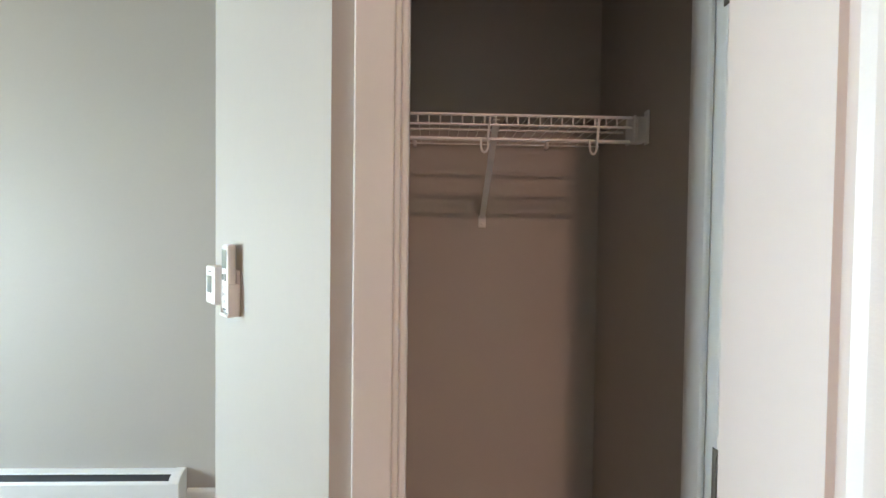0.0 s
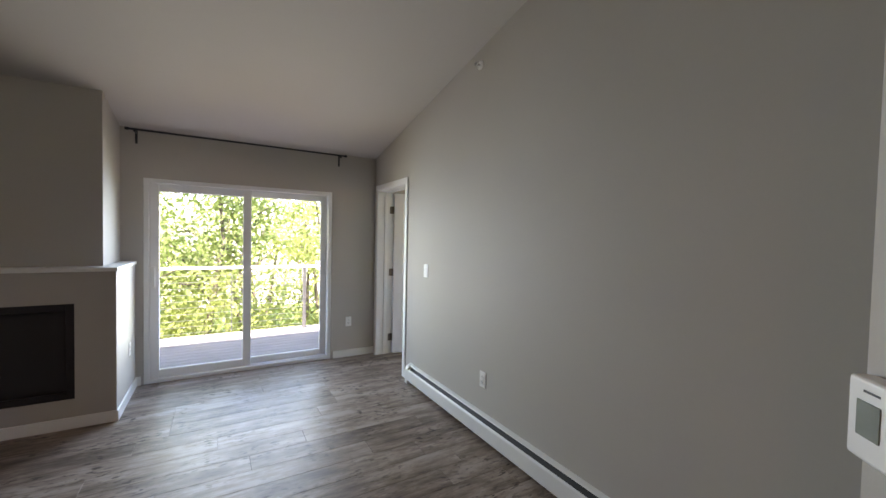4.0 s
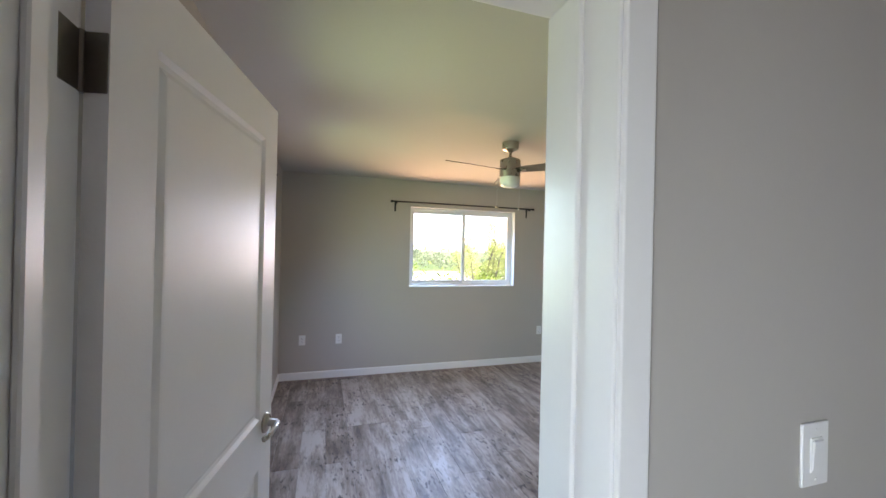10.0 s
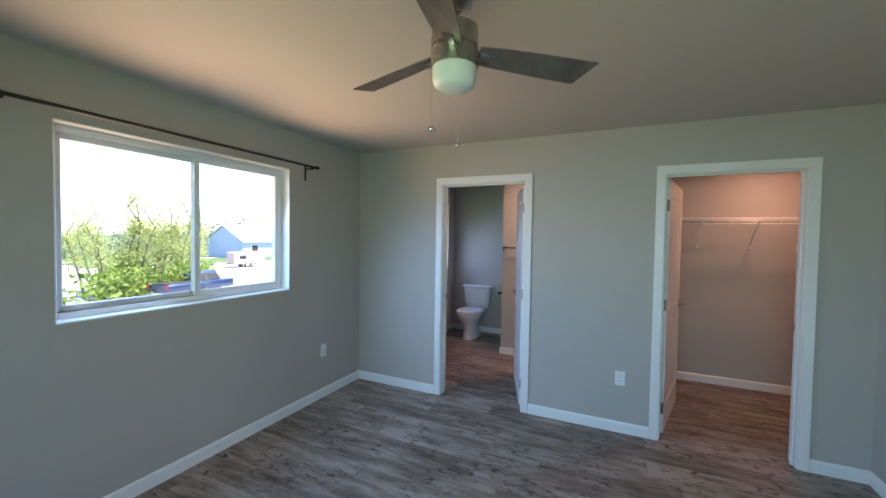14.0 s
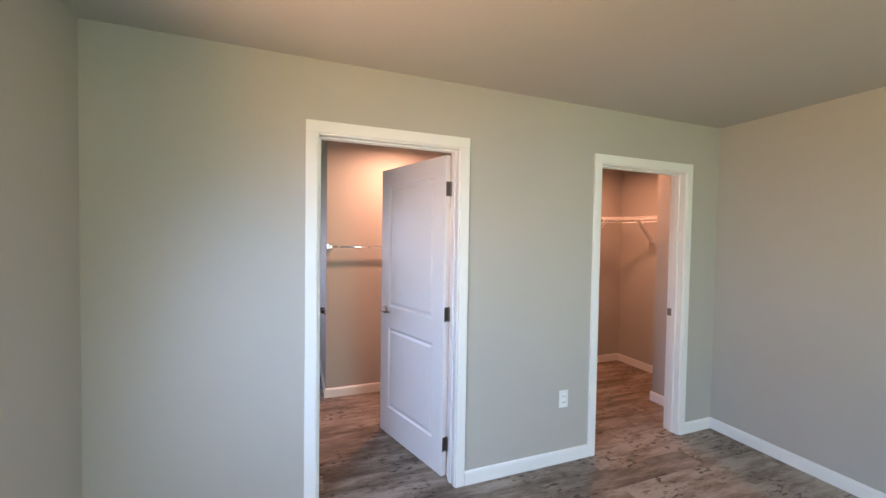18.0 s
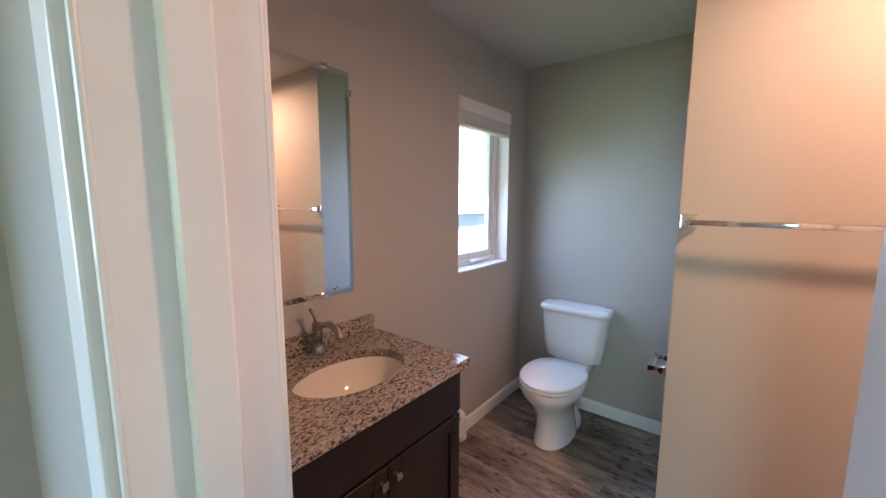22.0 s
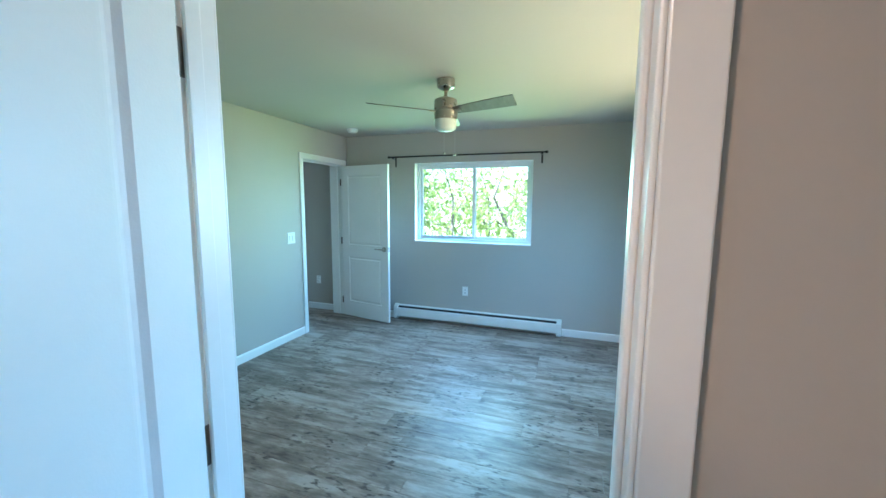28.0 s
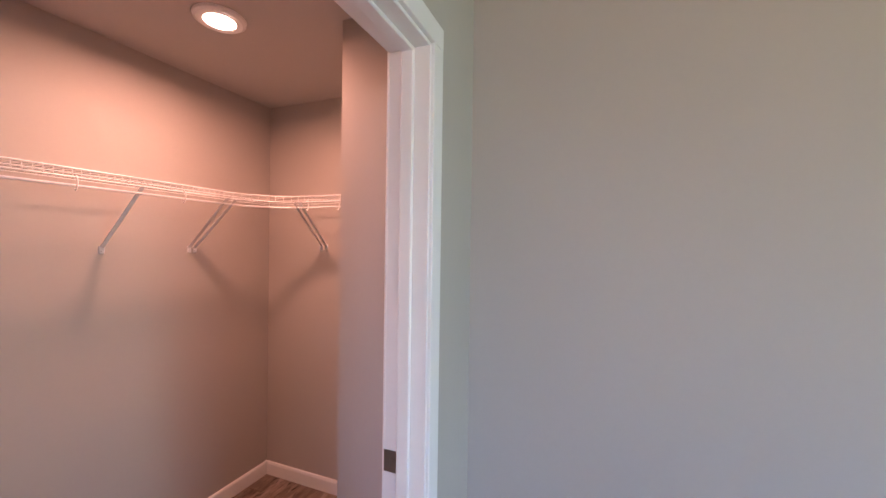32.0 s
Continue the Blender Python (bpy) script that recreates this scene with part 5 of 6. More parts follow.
for x, z in ((-1.25, 1.094), (-0.72, 1.094), (-1.25, 1.992), (-0.69, 1.992)):
    part("clip", soft_box(x - 0.016, x + 0.016, -0.010, -0.001, z - 0.009, z + 0.009, 0.002, 1), CHROME, mr)
part("clip", soft_box(-0.580, -0.562, -0.010, -0.001, 1.895, 1.925, 0.002, 1), CHROME, mr)

# ---- wire shelves ----
wr = 0.0026


def strut(ob, front, wall_point, across):
    """A flat steel brace from the front rail down to a foot on the wall."""
    a, b = Vector(front), Vector(wall_point)
    side = Vector(across).normalized() * 0.008
    n = (b - a).cross(side).normalized() * 0.0015
    bm = loft([[p + side + n, p - side + n, p - side - n, p + side - n] for p in (a, b)])
    s = part("brace", bm, WIRE, ob)
    out = Vector((a.x - b.x, a.y - b.y, 0)).normalized()
    turn = Matrix.Translation(b) @ Matrix.Rotation(math.atan2(out.y, out.x), 4, "Z")
    f = merge(soft_box(-0.002, 0.003, -0.011, 0.011, -0.026, 0.010, 0.002, 1, turn), lathe([(0, 0.003), (0.005, 0.003), (0.004, 0.0055), (0, 0.006)], 10, turn @ Matrix.Translation((0, 0, -0.014)) @ Matrix.Rotation(radians(90), 4, "Y")))
    part("foot", f, WIRE, s)


# walk-in closet: along the east wall, round the corner, along the south wall
ws = thing("wire_shelf", "white coated wire closet shelf with diagonal braces", "wire shelf")
ZS, DEEP, RAD = 1.772, 0.300, 0.26
fx, fy = CLOSET_E - DEEP, CLOSET_S + DEEP
path = [(fx, CLOSET_N - 0.01), (fx, fy + RAD + 0.3), (fx, fy + RAD)]
path += [(fx - RAD + RAD * math.cos(math.pi / 2 * k / 8), fy + RAD - RAD * math.sin(math.pi / 2 * k / 8)) for k in range(1, 9)]
path += [(fx - RAD - 0.1, fy), (RETURN + 0.01, fy)]
for name, dz, r in (("front_rail", 0.0, 0.0036), ("lip_rail", -0.030, 0.0036), ("hang_rod", -0.058, 0.0052)):
    off = 0.012 if name == "hang_rod" else 0.0
    part(name, tube([(x + off, y - off, ZS + dz) for x, y in path], r, 7), WIRE, ws, "", True)
for d in (0.02, 0.10, 0.20):
    part("long_wire", tube([(CLOSET_E - d, CLOSET_N - 0.01, ZS - 0.004), (CLOSET_E - d, CLOSET_S + d, ZS - 0.004), (RETURN + 0.01, CLOSET_S + d, ZS - 0.004)], wr, 5), WIRE, ws)
lines = []
y = CLOSET_N - 0.02
while y > fy + RAD:
    lines.append([(CLOSET_E - 0.004, y, ZS), (fx, y, ZS + 0.002), (fx - 0.002, y, ZS - 0.030)])
    y -= 0.0254
x = fx - RAD
while x > RETURN + 0.02:
    lines.append([(x, CLOSET_S + 0.004, ZS), (x, fy, ZS + 0.002), (x, fy + 0.002, ZS - 0.030)])
    x -= 0.0254
for k in range(1, 10):
    t = math.pi / 2 * k / 10
    lines.append([(CLOSET_E - 0.004, fy + RAD - RAD * math.sin(t) * 1.6, ZS), (fx - RAD + RAD * math.cos(t), fy + RAD - RAD * math.sin(t), ZS + 0.001), (fx - RAD + RAD * math.cos(t), fy + RAD - RAD * math.sin(t), ZS - 0.030)])
for line in lines:
    part("cross_wire", tube(line, 0.0016, 4), WIRE, ws)
for y in (3.36, 2.905, 2.52):
    strut(ws, (fx + 0.02, y, ZS - 0.03), (CLOSET_E - 0.001, y, 1.490), (0, 1, 0))
strut(ws, (fx + 0.02, 2.47, ZS - 0.03), (CLOSET_E - 0.001, 2.49, 1.490), (0, 1, 0))
strut(ws, (-0.43, fy + 0.0, ZS - 0.03), (-0.375, CLOSET_S + 0.001, 1.510), (1, 0, 0))
strut(ws, (-0.47, fy + 0.0, ZS - 0.03), (-0.41, CLOSET_S + 0.001, 1.510), (1, 0, 0))
strut(ws, (-0.74, fy + 0.0, ZS - 0.03), (-0.67, CLOSET_S + 0.001, 1.510), (1, 0, 0))
for px, py in ((fx, 3.62), (fx, 3.13), (fx, 2.75), (-0.52, fy), (-0.72, fy)):
    hook = [(px + 0.012 * (px == fx) * math.cos(a), py + 0.012 * (px != fx) * math.cos(a), ZS - 0.050 + 0.026 * math.sin(a)) for a in [math.pi * (0.2 + 1.5 * k / 8) for k in range(9)]]
    part("hook", tube(hook, 0.0028, 5), WIRE, ws)

# coat closet shelf
cs = thing("wire_shelf", "short white coated wire shelf in a closet", "wire shelf")
ZC, fy2, CB = 1.684, 1.30, 1.55
for name, y, dz, r in (("front_rail", fy2, 0.0, 0.0034), ("lip_rail", fy2 - 0.001, -0.023, 0.0030), ("hang_rod", fy2 + 0.010, -0.053, 0.0046), ("long_wire", fy2 + 0.10, -0.005, wr), ("long_wire", CB - 0.008, -0.005, 0.0018)):
    part(name, tube([(-0.715 + 0.3 * (fy2 - y), y, ZC + dz), (-0.010, y, ZC + dz)], r, 7), WIRE, cs, "", True)
x = -0.71
while x < -0.02:
    part("cross_wire", merge(tube([(x, CB - 0.005, ZC), (x, fy2, ZC + 0.002)], 0.0008, 4), tube([(x, fy2, ZC + 0.002), (x, fy2 - 0.002, ZC - 0.024)], 0.0018, 5)), WIRE, cs)
    x += 0.0254
strut(cs, (-0.350, fy2 + 0.015, ZC - 0.005), (-0.351, CB - 0.001, 1.462), (1, 0, 0))
bracket = part("end_bracket", merge(soft_box(-0.040, -0.034, fy2 - 0.012, fy2 + 0.030, ZC - 0.058, ZC + 0.004, 0.003, 2), soft_box(-0.034, -0.0055, fy2 - 0.010, fy2 + 0.028, ZC - 0.055, ZC + 0.001, 0.004, 2)), HEATER, cs, "pale grey moulded end bracket")
part("tab", soft_box(-0.010, -0.0052, fy2 - 0.014, fy2 + 0.004, ZC - 0.062, ZC + 0.016, 0.002, 1), HEATER, bracket)
for px in (-0.372, -0.122):
    loop = [(px + 0.006, fy2 + 0.02, ZC), (px + 0.004, fy2 - 0.006, ZC - 0.006), (px - 0.001, fy2 - 0.008, ZC - 0.055)]
    loop += [(px - 0.008 + 0.008 * math.cos(a), fy2 - 0.004, ZC - 0.072 - 0.014 * math.sin(a)) for a in [math.pi * k / 6 for k in range(7)]]
    part("hook", tube(loop + [(px - 0.015, fy2 + 0.004, ZC - 0.052)], 0.0028, 6), WIRE, cs)
for px in (-0.55, -0.165):
    part("wall_clip", soft_box(px - 0.005, px + 0.005, CB - 0.014, CB - 0.0005, ZC - 0.016, ZC + 0.004, 0.002, 1), WIRE, cs)

# ---- deck ----
DZ = -0.10
deck = thing("deck", "grey composite deck with boards along the house", "deck", kind="structure")
board_mesh = mesh_of("board", soft_box(-0.0675, 0.0675, -1.3, 2.24, -0.025, 0, 0.004, 1), DECKING)
x = WEST - 0.17 - 0.075
while x > -7.72:
    b = new("board", board_mesh)
    b.parent, b.location = deck, (x, 0, DZ)
    x -= 0.141
DECK_END = x + 0.06
part("rim_board", soft_box(DECK_END - 0.03, DECK_END, -1.3, 2.24, DZ - 0.25, DZ, 0.004, 1), DECKING, deck)
part("rim_board", soft_box(DECK_END, WEST - 0.2, 2.24, 2.27, DZ - 0.25, DZ, 0.004, 1), DECKING, deck)
for y in (-1.2, 0.5, 2.1):
    part("support_post", box(bmesh.new(), DECK_END + 0.02, DECK_END + 0.14, y - 0.06, y + 0.06, -3.2, DZ - 0.026), BARK, deck)
rail = thing("deck_railing", "grey metal deck railing with horizontal steel cables", "railing")
RX, RY, RT = -7.62, 2.19, 0.965
# pale enamel on the top rails paints in their sunlit white
part("top_rail", soft_box(RX - 0.035, RX + 0.035, -1.3, RY + 0.035, RT - 0.04, RT, 0.006, 2), HEATER, rail, "top rail with the sun's white put into its colour")
part("top_rail", soft_box(RX + 0.0355, WEST - 0.18, RY - 0.035, RY + 0.035, RT - 0.04, RT, 0.006, 2), HEATER, rail, "top rail with the sun's white put into its colour")
for x, y in ((RX, -1.2), (RX, -0.14), (RX, 2.00), (RX + 0.42, RY), (RX + 1.10, RY), (WEST - 0.23, RY)):
    part("post", soft_box(x - 0.025, x + 0.025, y - 0.025, y + 0.025, DZ, RT - 0.04, 0.003, 1), RAILING, rail)
part("spacer", soft_box(RX - 0.006, RX + 0.006, 0.92, 0.932, DZ, RT - 0.04, 0.002, 1), RAILING, rail)
for k in range(10):
    z = DZ + 0.085 + 0.094 * k
    part("cable", tube([(RX, -1.25, z), (RX, 2.02, z)], 0.0032, 6), STEEL, rail)
    part("cable", tube([(RX + 0.40, RY, z), (WEST - 0.20, RY, z)], 0.0032, 6), STEEL, rail)

# ---- outdoors ----
GROUND = -3.2


def leaf_mesh(name, centres, count, spread, size, seed, mat):
    """Many small folded leaves scattered round the given centres."""
    rng = np.random.default_rng(seed)
    c = np.array(centres)[rng.integers(0, len(centres), count)]
    p = c + rng.normal(size=(count, 3)) * spread
    s = size * rng.uniform(0.6, 1.35, (count, 1))
    u = rng.normal(size=(count, 3))
    u /= np.linalg.norm(u, axis=1, keepdims=True)
    v = np.cross(u, rng.normal(size=(count, 3)))
    v /= np.linalg.norm(v, axis=1, keepdims=True)
    nn = np.cross(u, v)
    quad = np.stack([p - u * s, p + v * s * 0.5 + nn * s * 0.18, p + u * s, p - v * s * 0.5 + nn * s * 0.18], 1).reshape(-1, 3)
    me = bpy.data.meshes.new(name)
    me.from_pydata(quad.tolist(), [], np.arange(count * 4).reshape(-1, 4).tolist())
    me.materials.append(mat)
    return me


def tree(label, height, reach, leaves, size, seed, mat, low=0.25, spread=0.34, stems=1):
    rng = random.Random(seed)
    ob = thing("tree", label, "tree", group="trees by the deck")
    bm = bmesh.new()
    tips = []
    for s in range(stems):
        lean = Vector((rng.uniform(-0.14, 0.14), rng.uniform(-0.14, 0.14), 1)) if stems == 1 else Vector((rng.uniform(-0.3, 0.3), rng.uniform(-0.3, 0.3), 1))
        pts = [Vector((rng.uniform(-0.1, 0.1) * k, rng.uniform(-0.1, 0.1) * k, 0)) + lean * (height * k / 6) for k in range(7)]
        for a, b, i in zip(pts, pts[1:], range(6)):
            r0, r1 = 0.016 * height * (1 - i / 6.6) / stems ** 0.5, 0.016 * height * (1 - (i + 1) / 6.6) / stems ** 0.5
            d = (b - a).normalized()
            u = d.orthogonal().normalized()
            v = d.cross(u)
            q = [[bm.verts.new(p + r * (math.cos(t) * u + math.sin(t) * v)) for t in [2 * math.pi * k / 7 for k in range(7)]] for p, r in ((a, r0), (b, r1))]
            for k in range(7):
                bm.faces.new((q[0][k], q[0][(k + 1) % 7], q[1][(k + 1) % 7], q[1][k]))
        for k in range(int(16 / stems) + 4):
            t = rng.uniform(low, 0.98)
            at = t * 6
            i = min(int(at), 5)
            base = pts[i].lerp(pts[i + 1], at - i)
            ang = rng.uniform(0, 2 * math.pi)
            long = reach * (1.15 - 0.65 * t) * rng.uniform(0.5, 1.0)
            end = base + Vector((math.cos(ang) * long, math.sin(ang) * long, long * rng.uniform(0.25, 0.8)))
            mid = base.lerp(end, 0.5) + Vector((0, 0, -0.06 * long))
            tube([base, mid, end], 0.004 * height * (1.15 - t), 5, bm)
            for f in (0.35, 0.6, 0.8, 1.0):
                tips.append(base.lerp(end, f) + Vector((rng.uniform(-0.2, 0.2), rng.uniform(-0.2, 0.2), rng.uniform(-0.15, 0.2))))
    part("trunk", bm, BARK, ob)
    crown = new("crown", leaf_mesh("crown", [tuple(t) for t in tips], leaves, spread, size, seed, mat))
    crown.parent = ob
    return ob


kinds = [
    tree("leafy green tree in full sun beside the deck", 7.4, 2.1, 6000, 0.062, 3, LEAF, 0.2, 0.44),
    tree("leafy yellow-green tree in full sun beside the deck", 6.4, 2.0, 5500, 0.062, 4, LEAF_B, 0.18, 0.46),
    tree("many-stemmed leafy thicket tree", 4.8, 1.7, 5500, 0.060, 5, LEAF_B, 0.12, 0.46, 3),
    tree("slender half-bare young tree", 6.2, 0.9, 1150, 0.075, 6, LEAF_B, 0.2, 0.26),
    tree("slender yellow-green young tree in full sun", 6.4, 0.6, 1100, 0.070, 7, YOUNG_LEAF, 0.15, 0.24),
]
rng = random.Random(11)
spots = []
for k in range(9):
    spots.append((0, -10.2 - rng.uniform(0, 2.4), -7.5 + 1.35 * k + rng.uniform(-0.4, 0.4), 1.05 - 0.03 * k))
for k in range(11):
    spots.append((1, -11.0 - rng.uniform(0, 4.0), -6.5 + 1.6 * k + rng.uniform(-0.5, 0.5), 0.92 if k < 4 else 0.70))
for k in range(13):
    spots.append((2, -9.2 - rng.uniform(0, 1.4), -5.0 + 1.15 * k + rng.uniform(-0.4, 0.4), 0.85 + rng.uniform(-0.1, 0.1)))
for k in range(12):
    spots.append((1, -17 - rng.uniform(0, 6), -8 + 2.4 * k + rng.uniform(-0.6, 0.6), 0.95))
for k in range(6):
    spots.append((3, -12.5 - rng.uniform(0, 4), 2.0 + 1.5 * k, 1.05))
for k in range(16):
    az, away = radians(21.5 + 0.73 * k + rng.uniform(-0.4, 0.4)), rng.uniform(35, 42)
    spots.append((4, -4.9 + away * math.sin(az), 4.0 + away * math.cos(az), 1.15 + rng.uniform(-0.2, 0.2)))
spots.append((1, 61.7, 85.6, 1.6))
for k in range(9):
    spots.append((3, -13 - rng.uniform(0, 5), 6.6 + 0.85 * k, 1.35 + rng.uniform(-0.15, 0.15)))
used = set()
for kind, x, y, s in spots:
    if kind < 3 and x < 0 and (1.0 < y < 6.9 or kind == 1 and x < -12.4 and -2.5 < y < 5.5):
        kind, s = 3, 0.97
    m = pose(x, y, GROUND, 0, 0, rng.uniform(0, 360)) @ Matrix.Scale(s, 4)
    if kind not in used:
        used.add(kind)
        kinds[kind].matrix_world = m
    else:
        copy_thing(kinds[kind], m)

hedge_points = []
for _ in range(700):
    x = rng.uniform(-4.8, 0.6)
    top = 3.95 + 0.3 * math.sin(3.1 * x) if x < -2.2 else max(1.2, 3.6 - 3.4 * (x + 2.2))
    hedge_points.append((x, rng.uniform(9.8, 12.8), GROUND + top * rng.uniform(0.25, 1.0) ** 0.6 + rng.uniform(-0.25, 0.25)))
tagged(new("shrubs", leaf_mesh("shrubs", hedge_points, 40000, 0.22, 0.050, 21, SHRUB_LEAF)), "dense bright green shrubs below the window", "shrubs", kind="stuff")
bank_points = []
for _ in range(420):
    az, away = radians(rng.uniform(23, 33.5)), rng.uniform(34, 42)
    bank_points.append((-4.9 + away * math.sin(az), 4.0 + away * math.cos(az), GROUND + rng.uniform(0.1, 2.0) + 0.4 * math.sin(az * 60)))
tagged(new("shrub_bank", leaf_mesh("shrub_bank", bank_points, 9000, 0.40, 0.15, 25, SHRUB_LEAF)), "low bank of bright green shrubs and tall grass", "shrubs", kind="stuff")
brush_points = [(-8.4 - rng.uniform(0, 5.0), rng.uniform(-6, 11), GROUND + rng.uniform(0.1, 2.4)) for _ in range(320)]
tagged(new("undergrowth", leaf_mesh("undergrowth", brush_points, 12000, 0.36, 0.080, 22, LEAF)), "tangled green undergrowth below the deck", "undergrowth", kind="stuff")
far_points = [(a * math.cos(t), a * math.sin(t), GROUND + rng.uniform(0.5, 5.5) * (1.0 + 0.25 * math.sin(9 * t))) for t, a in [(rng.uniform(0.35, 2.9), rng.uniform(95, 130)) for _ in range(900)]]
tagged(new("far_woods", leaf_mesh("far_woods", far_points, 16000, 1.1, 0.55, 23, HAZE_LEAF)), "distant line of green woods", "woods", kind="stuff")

solid("gravel_lot", loft([[(x, y, z) for x, y in ((6, 24), (60, 20), (75, 78), (8, 82), (2, 40))] for z in (GROUND - 0.05, GROUND + 0.03)]), GRAVEL, "pale gravel yard in bright sun", "ground", kind="structure")
# added pale sheet, so the ground seen westward glares white
solid("pale_backdrop_ground", loft([[(x, y, z) for x, y in ((-28, -160), (-420, -160), (-420, 160), (-28, 160))] for z in (GROUND - 0.05, GROUND + 0.02)]), GRAVEL, "pale ground sheet added to burn out the west view", "ground", kind="structure")
solid("grass_verge", loft([[(x, y, z) for x, y in ((20, 66), (66, 58), (68, 70), (22, 78))] for z in (GROUND + 0.03, GROUND + 0.10)]), GRASS, "strip of mown green grass", "ground", kind="structure")


def house(name, label, x0, x1, y0, y1, eave, ridge, wall_mat, roof_mat, windows=()):
    h = thing(name, label, "building")
    part("wall", box(bmesh.new(), x0, x1, y0, y1, GROUND, eave), wall_mat, h)
    ym, o = (y0 + y1) / 2, 0.5
    part("gable", loft([[(x, y0, eave), (x, y1, eave), (x, ym, ridge - 0.12)] for x in (x0, x1)]), wall_mat, h)
    for ya in (y0 - o, y1 + o):
        drop = (ridge - eave) * o / (ym - y0)
        slope = loft([[(x, ym, ridge), (x, ya, eave - drop), (x, ya, eave - drop - 0.15), (x, ym, ridge - 0.15)] for x in (x0 - o, x1 + o)])
        r = part("roof", slope, roof_mat, h)
        rows = 14 if roof_mat is ROOFING else 0
        for k in range(rows):
            f0, f1 = k / rows, (k + 1) / rows
            a, b = ym + (ya - ym) * f0, ym + (ya - ym) * f1
            za, zb = ridge + (eave - drop - ridge) * f0, ridge + (eave - drop - ridge) * f1
            part("shingle_course", loft([[(x, a, za + 0.004), (x, b, zb + 0.03), (x, b, zb + 0.001), (x, a, za + 0.001)] for x in (x0 - o, x1 + o)]), ROOFING, r)
    for wx, wz, ww, wh in windows:
        w_ = part("window", ring(wx, wx + ww, wz, wz + wh, y0 - 0.06, y0 + 0.02, 0.09), TRIM, h)
        part("pane", box(bmesh.new(), wx + 0.08, wx + ww - 0.08, y0 - 0.03, y0 - 0.01, wz + 0.08, wz + wh - 0.08), SLOT, w_)
    part("fascia", box(bmesh.new(), x0 - o, x1 + o, y0 - o - 0.05, y0 - o, eave - 0.55, eave - 0.30), TRIM, h)
    return h


ROOF_PALE = material("weathered_shingle", (0.46, 0.445, 0.43), 0.9, vary=0.12, scale=1.5, grain=30, bump=0.5, bump_scale=30)
house("neighbour_garage", "low blue-sided building with pale shingle roof", 11.5, 27, 13.5, 20.4, -1.55, -0.15, FAR_BLUE, ROOFING)
house("neighbour_house", "blue-sided house with pale roof", 23.5, 42, 25.5, 31.5, 0.75, 2.0, FAR_BLUE, ROOF_PALE)
house("far_house", "two-storey blue house with pale roof", 44, 58, 38, 47, 2.3, 4.0, FAR_BLUE, ROOF_PALE, ((46, 0.4, 1.6, 1.2), (50, 0.4, 1.6, 1.2)))
house("metal_building", "blue-grey metal building with pitched roof", 47, 59, 72, 83, 0.5, 3.4, PALE_BLUE, FAR_ROOF, ((49, -2.0, 1.6, 1.4),))

PICKUP_BLUE = material("dark_blue_car_paint", (0.02, 0.035, 0.09), 0.2, 0.2, vary=0.05, coat=0.8)
RUBBER = material("black_rubber", (0.02, 0.02, 0.02), 0.8, vary=0.1)
RED_LENS = material("red_tail_lamp", (0.4, 0.02, 0.02), 0.2, vary=0.05)
TAN = material("faded_pink_panel", (0.50, 0.36, 0.33), 0.6, vary=0.06)


def wheel(parent, x, y, z, r=0.36):
    w_ = part("tyre", lathe([(0.2, -0.11), (r, -0.11), (r, 0.11), (0.2, 0.11)], 22, Matrix.Translation((x, y, z)), "y"), RUBBER, parent, "", True)
    part("rim", lathe([(0, -0.112), (0.22, -0.112), (0.22, 0.112), (0, 0.112)], 16, Matrix.Translation((x, y, z)), "y"), CHROME, w_, "", True)


truck = thing("pickup_truck", "dark blue pickup truck with covered bed", "truck", pose(10.6, 33.0, GROUND + 0.03, 0, 0, 8) @ Matrix.Scale(1.0, 4))
part("body", soft_box(0, 5.6, -0.98, 0.98, 0.48, 1.12, 0.10, 3), PICKUP_BLUE, truck, "", True)
part("cab", loft([round_rect(3.35, 0, 1.15, 0.90, 0.2, 1.10), round_rect(3.30, 0, 0.85, 0.76, 0.2, 1.80), round_rect(3.30, 0, 0.78, 0.70, 0.2, 1.86)]), PICKUP_BLUE, truck, "", True)
part("side_glass", loft([round_rect(3.35, 0, 1.05, 0.905, 0.2, 1.22), round_rect(3.30, 0, 0.88, 0.80, 0.2, 1.68)]), SLOT, truck, "dark side glass", True)
part("bed_cover", soft_box(0.05, 2.1, -0.86, 0.86, 1.08, 1.18, 0.04, 2), RUBBER, truck, "black bed cover")
part("tail_lamp", soft_box(-0.02, 0.05, -0.95, -0.75, 0.80, 1.08, 0.02, 1), RED_LENS, truck)
part("tail_lamp", soft_box(-0.02, 0.05, 0.75, 0.95, 0.80, 1.08, 0.02, 1), RED_LENS, truck)
part("bumper", soft_box(-0.12, 0.05, -0.92, 0.92, 0.42, 0.58, 0.03, 2), CHROME, truck)
for x in (1.05, 4.55):
    for y in (-0.86, 0.86):
        wheel(truck, x, y, 0.36)
copy_thing(truck, pose(37.2, 51.6, GROUND + 0.03, 0, 0, -20) @ Matrix.Scale(0.95, 4))
trailer = thing("camper_trailer", "faded pink box trailer in the gravel yard", "trailer", pose(31.0, 53.6, GROUND + 0.03, 0, 0, -12))
part("body", soft_box(0, 4.4, -1.1, 1.1, 0.45, 2.15, 0.12, 3), TAN, trailer, "", True)
part("window", soft_box(0.8, 1.7, -1.13, -1.09, 1.2, 1.7, 0.03, 1), SLOT, trailer)
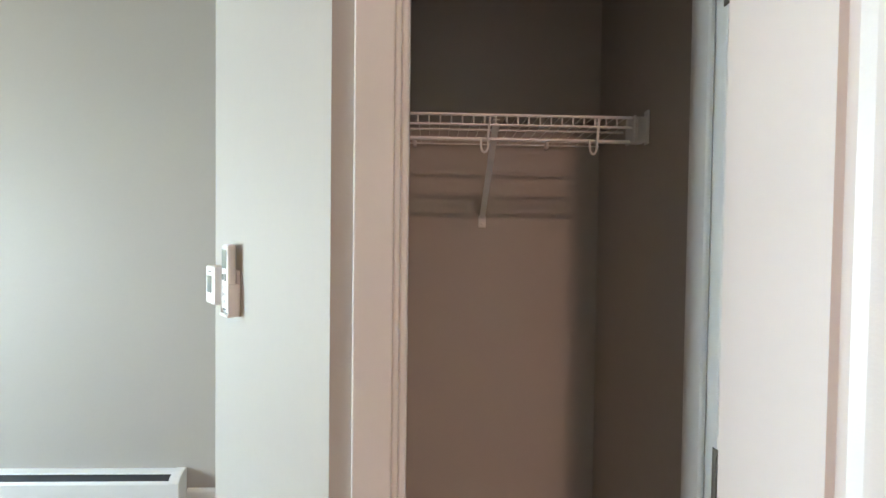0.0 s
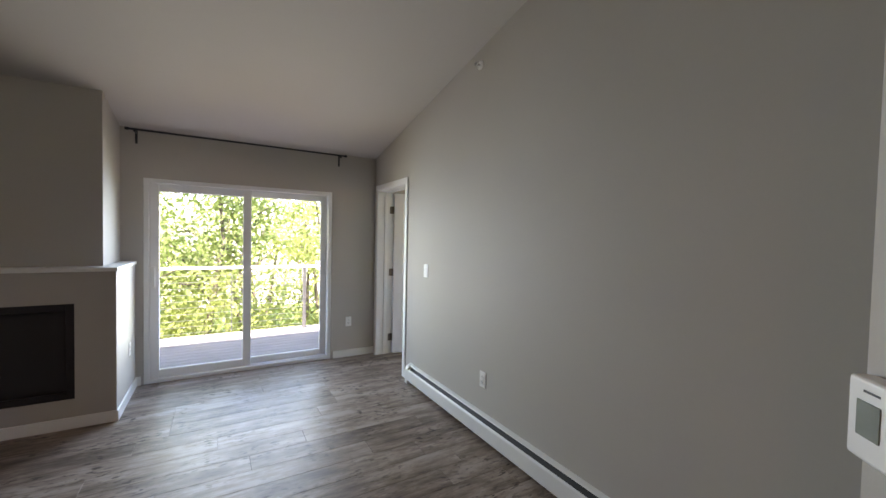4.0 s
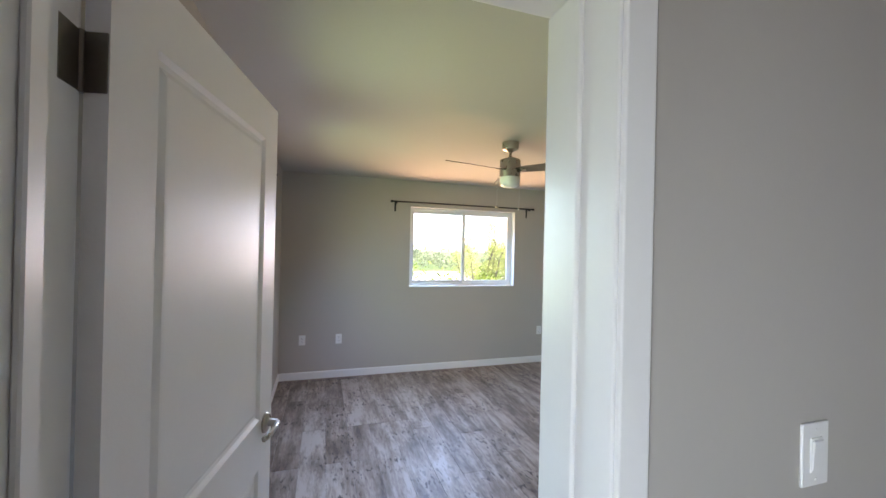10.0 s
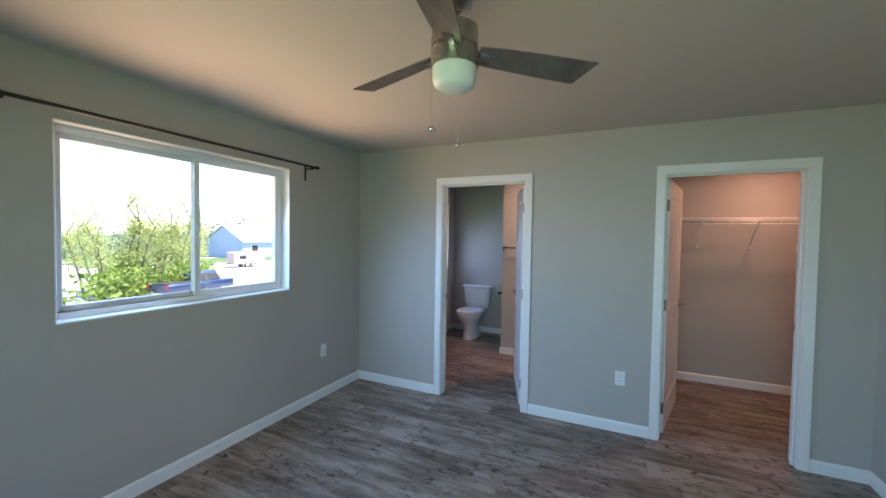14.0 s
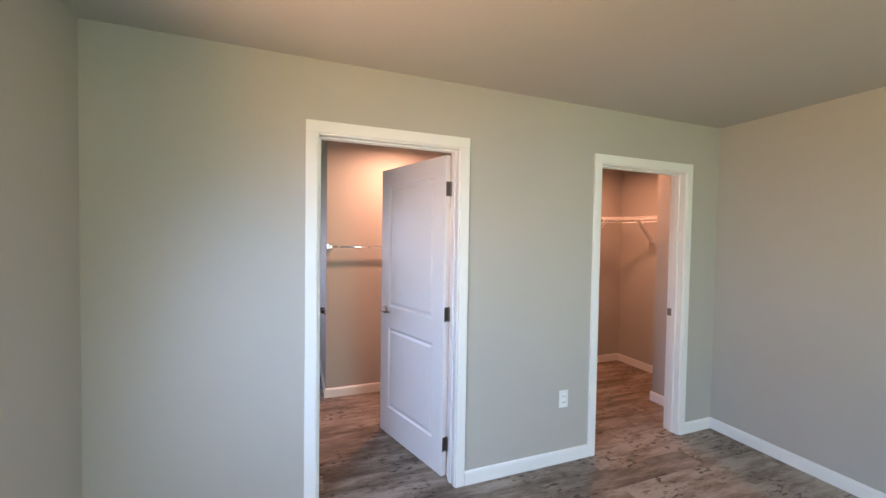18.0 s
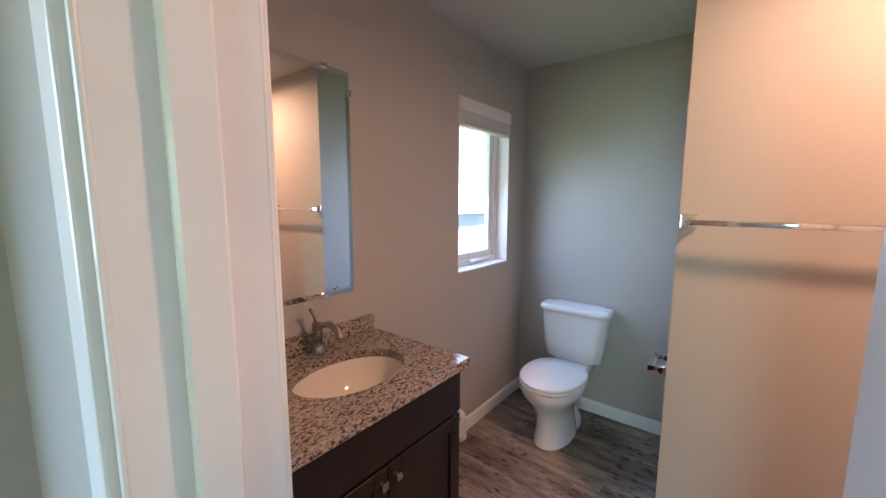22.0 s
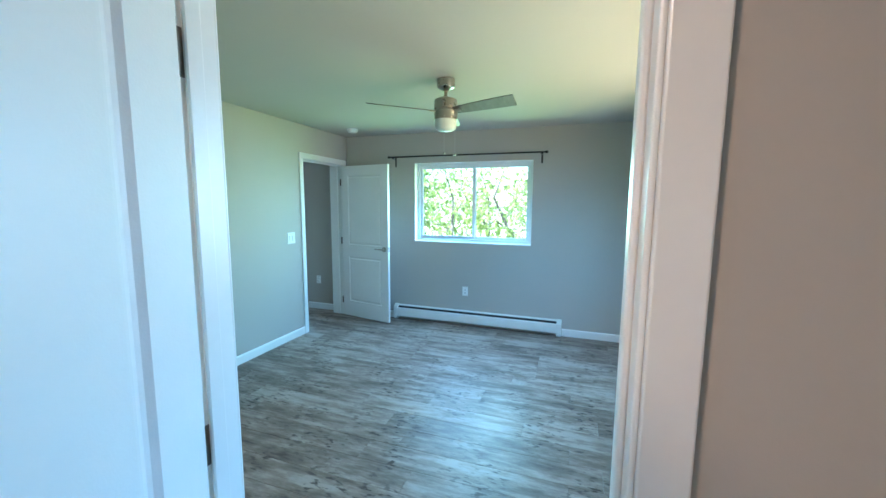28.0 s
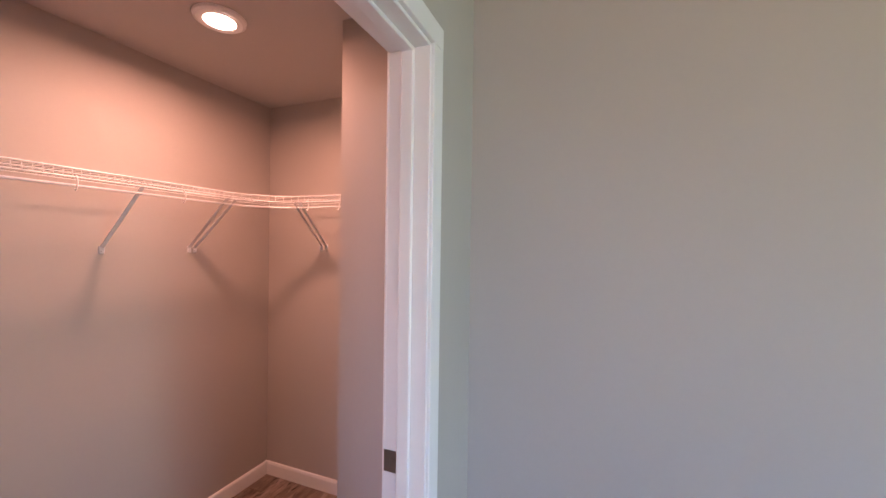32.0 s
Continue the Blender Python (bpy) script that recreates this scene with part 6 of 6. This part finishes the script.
part("door", soft_box(3.2, 3.9, -1.13, -1.09, 0.6, 1.9, 0.03, 1), TRIM, trailer)
part("drawbar", soft_box(-1.0, 0.0, -0.08, 0.08, 0.5, 0.62, 0.02, 1), RUBBER, trailer)
for x in (1.9, 2.7):
    for y in (-1.0, 1.0):
        wheel(trailer, x, y, 0.34, 0.34)

# ---- floor planks ----
floor = bpy.data.objects["floor"]
PW, PL = 0.181, 1.22


def plank_mesh(length):
    bm = box(bmesh.new(), 0.0004, PW - 0.0004, 0.0004, length - 0.0004, -0.009, -0.0012)
    t = [bm.verts.new(p) for p in ((0.0018, 0.0018, 0), (PW - 0.0018, 0.0018, 0), (PW - 0.0018, length - 0.0018, 0), (0.0018, length - 0.0018, 0))]
    bm.verts.ensure_lookup_table()
    top = [bm.verts[i] for i in (1, 5, 7, 3)]
    for f in list(bm.faces):
        if all(v in top for v in f.verts):
            bm.faces.remove(f)
    for k in range(4):
        bm.faces.new((top[k], top[(k + 1) % 4], t[(k + 1) % 4], t[k]))
    bm.faces.new(t)
    bmesh.ops.recalc_face_normals(bm, faces=bm.faces)
    return mesh_of("plank", bm, FLOOR)


whole = plank_mesh(PL)
rng = random.Random(5)
LOW, TOPY = -2.0, NORTH + 0.05
row = 0
while WEST - 0.03 + row * PW < BATH_E:
    x = WEST - 0.03 + row * PW
    y = LOW
    cut = PL * rng.choice((0.25, 0.4, 0.55, 0.7, 0.85, 1.0))
    while y < TOPY - 0.02:
        length = min(cut, TOPY - y)
        p = new("plank", whole if abs(length - PL) < 1e-6 else plank_mesh(length))
        p.parent, p.location = floor, (x, y, 0)
        y += length
        cut = PL
    row += 1
rest = bmesh.new()
for r in range(47):
    box(rest, WEST - 0.03 + r * PW + 0.001, WEST - 0.03 + (r + 1) * PW - 0.001, -4.04, LOW - 0.001, -0.009, 0)
for r in range(11):
    box(rest, BATH_E + 0.04 + r * PW + 0.001, BATH_E + 0.04 + (r + 1) * PW - 0.001, LOW, NORTH, -0.009, 0)
part("far_planks", rest, FLOOR, floor)["kind"] = "stuff"
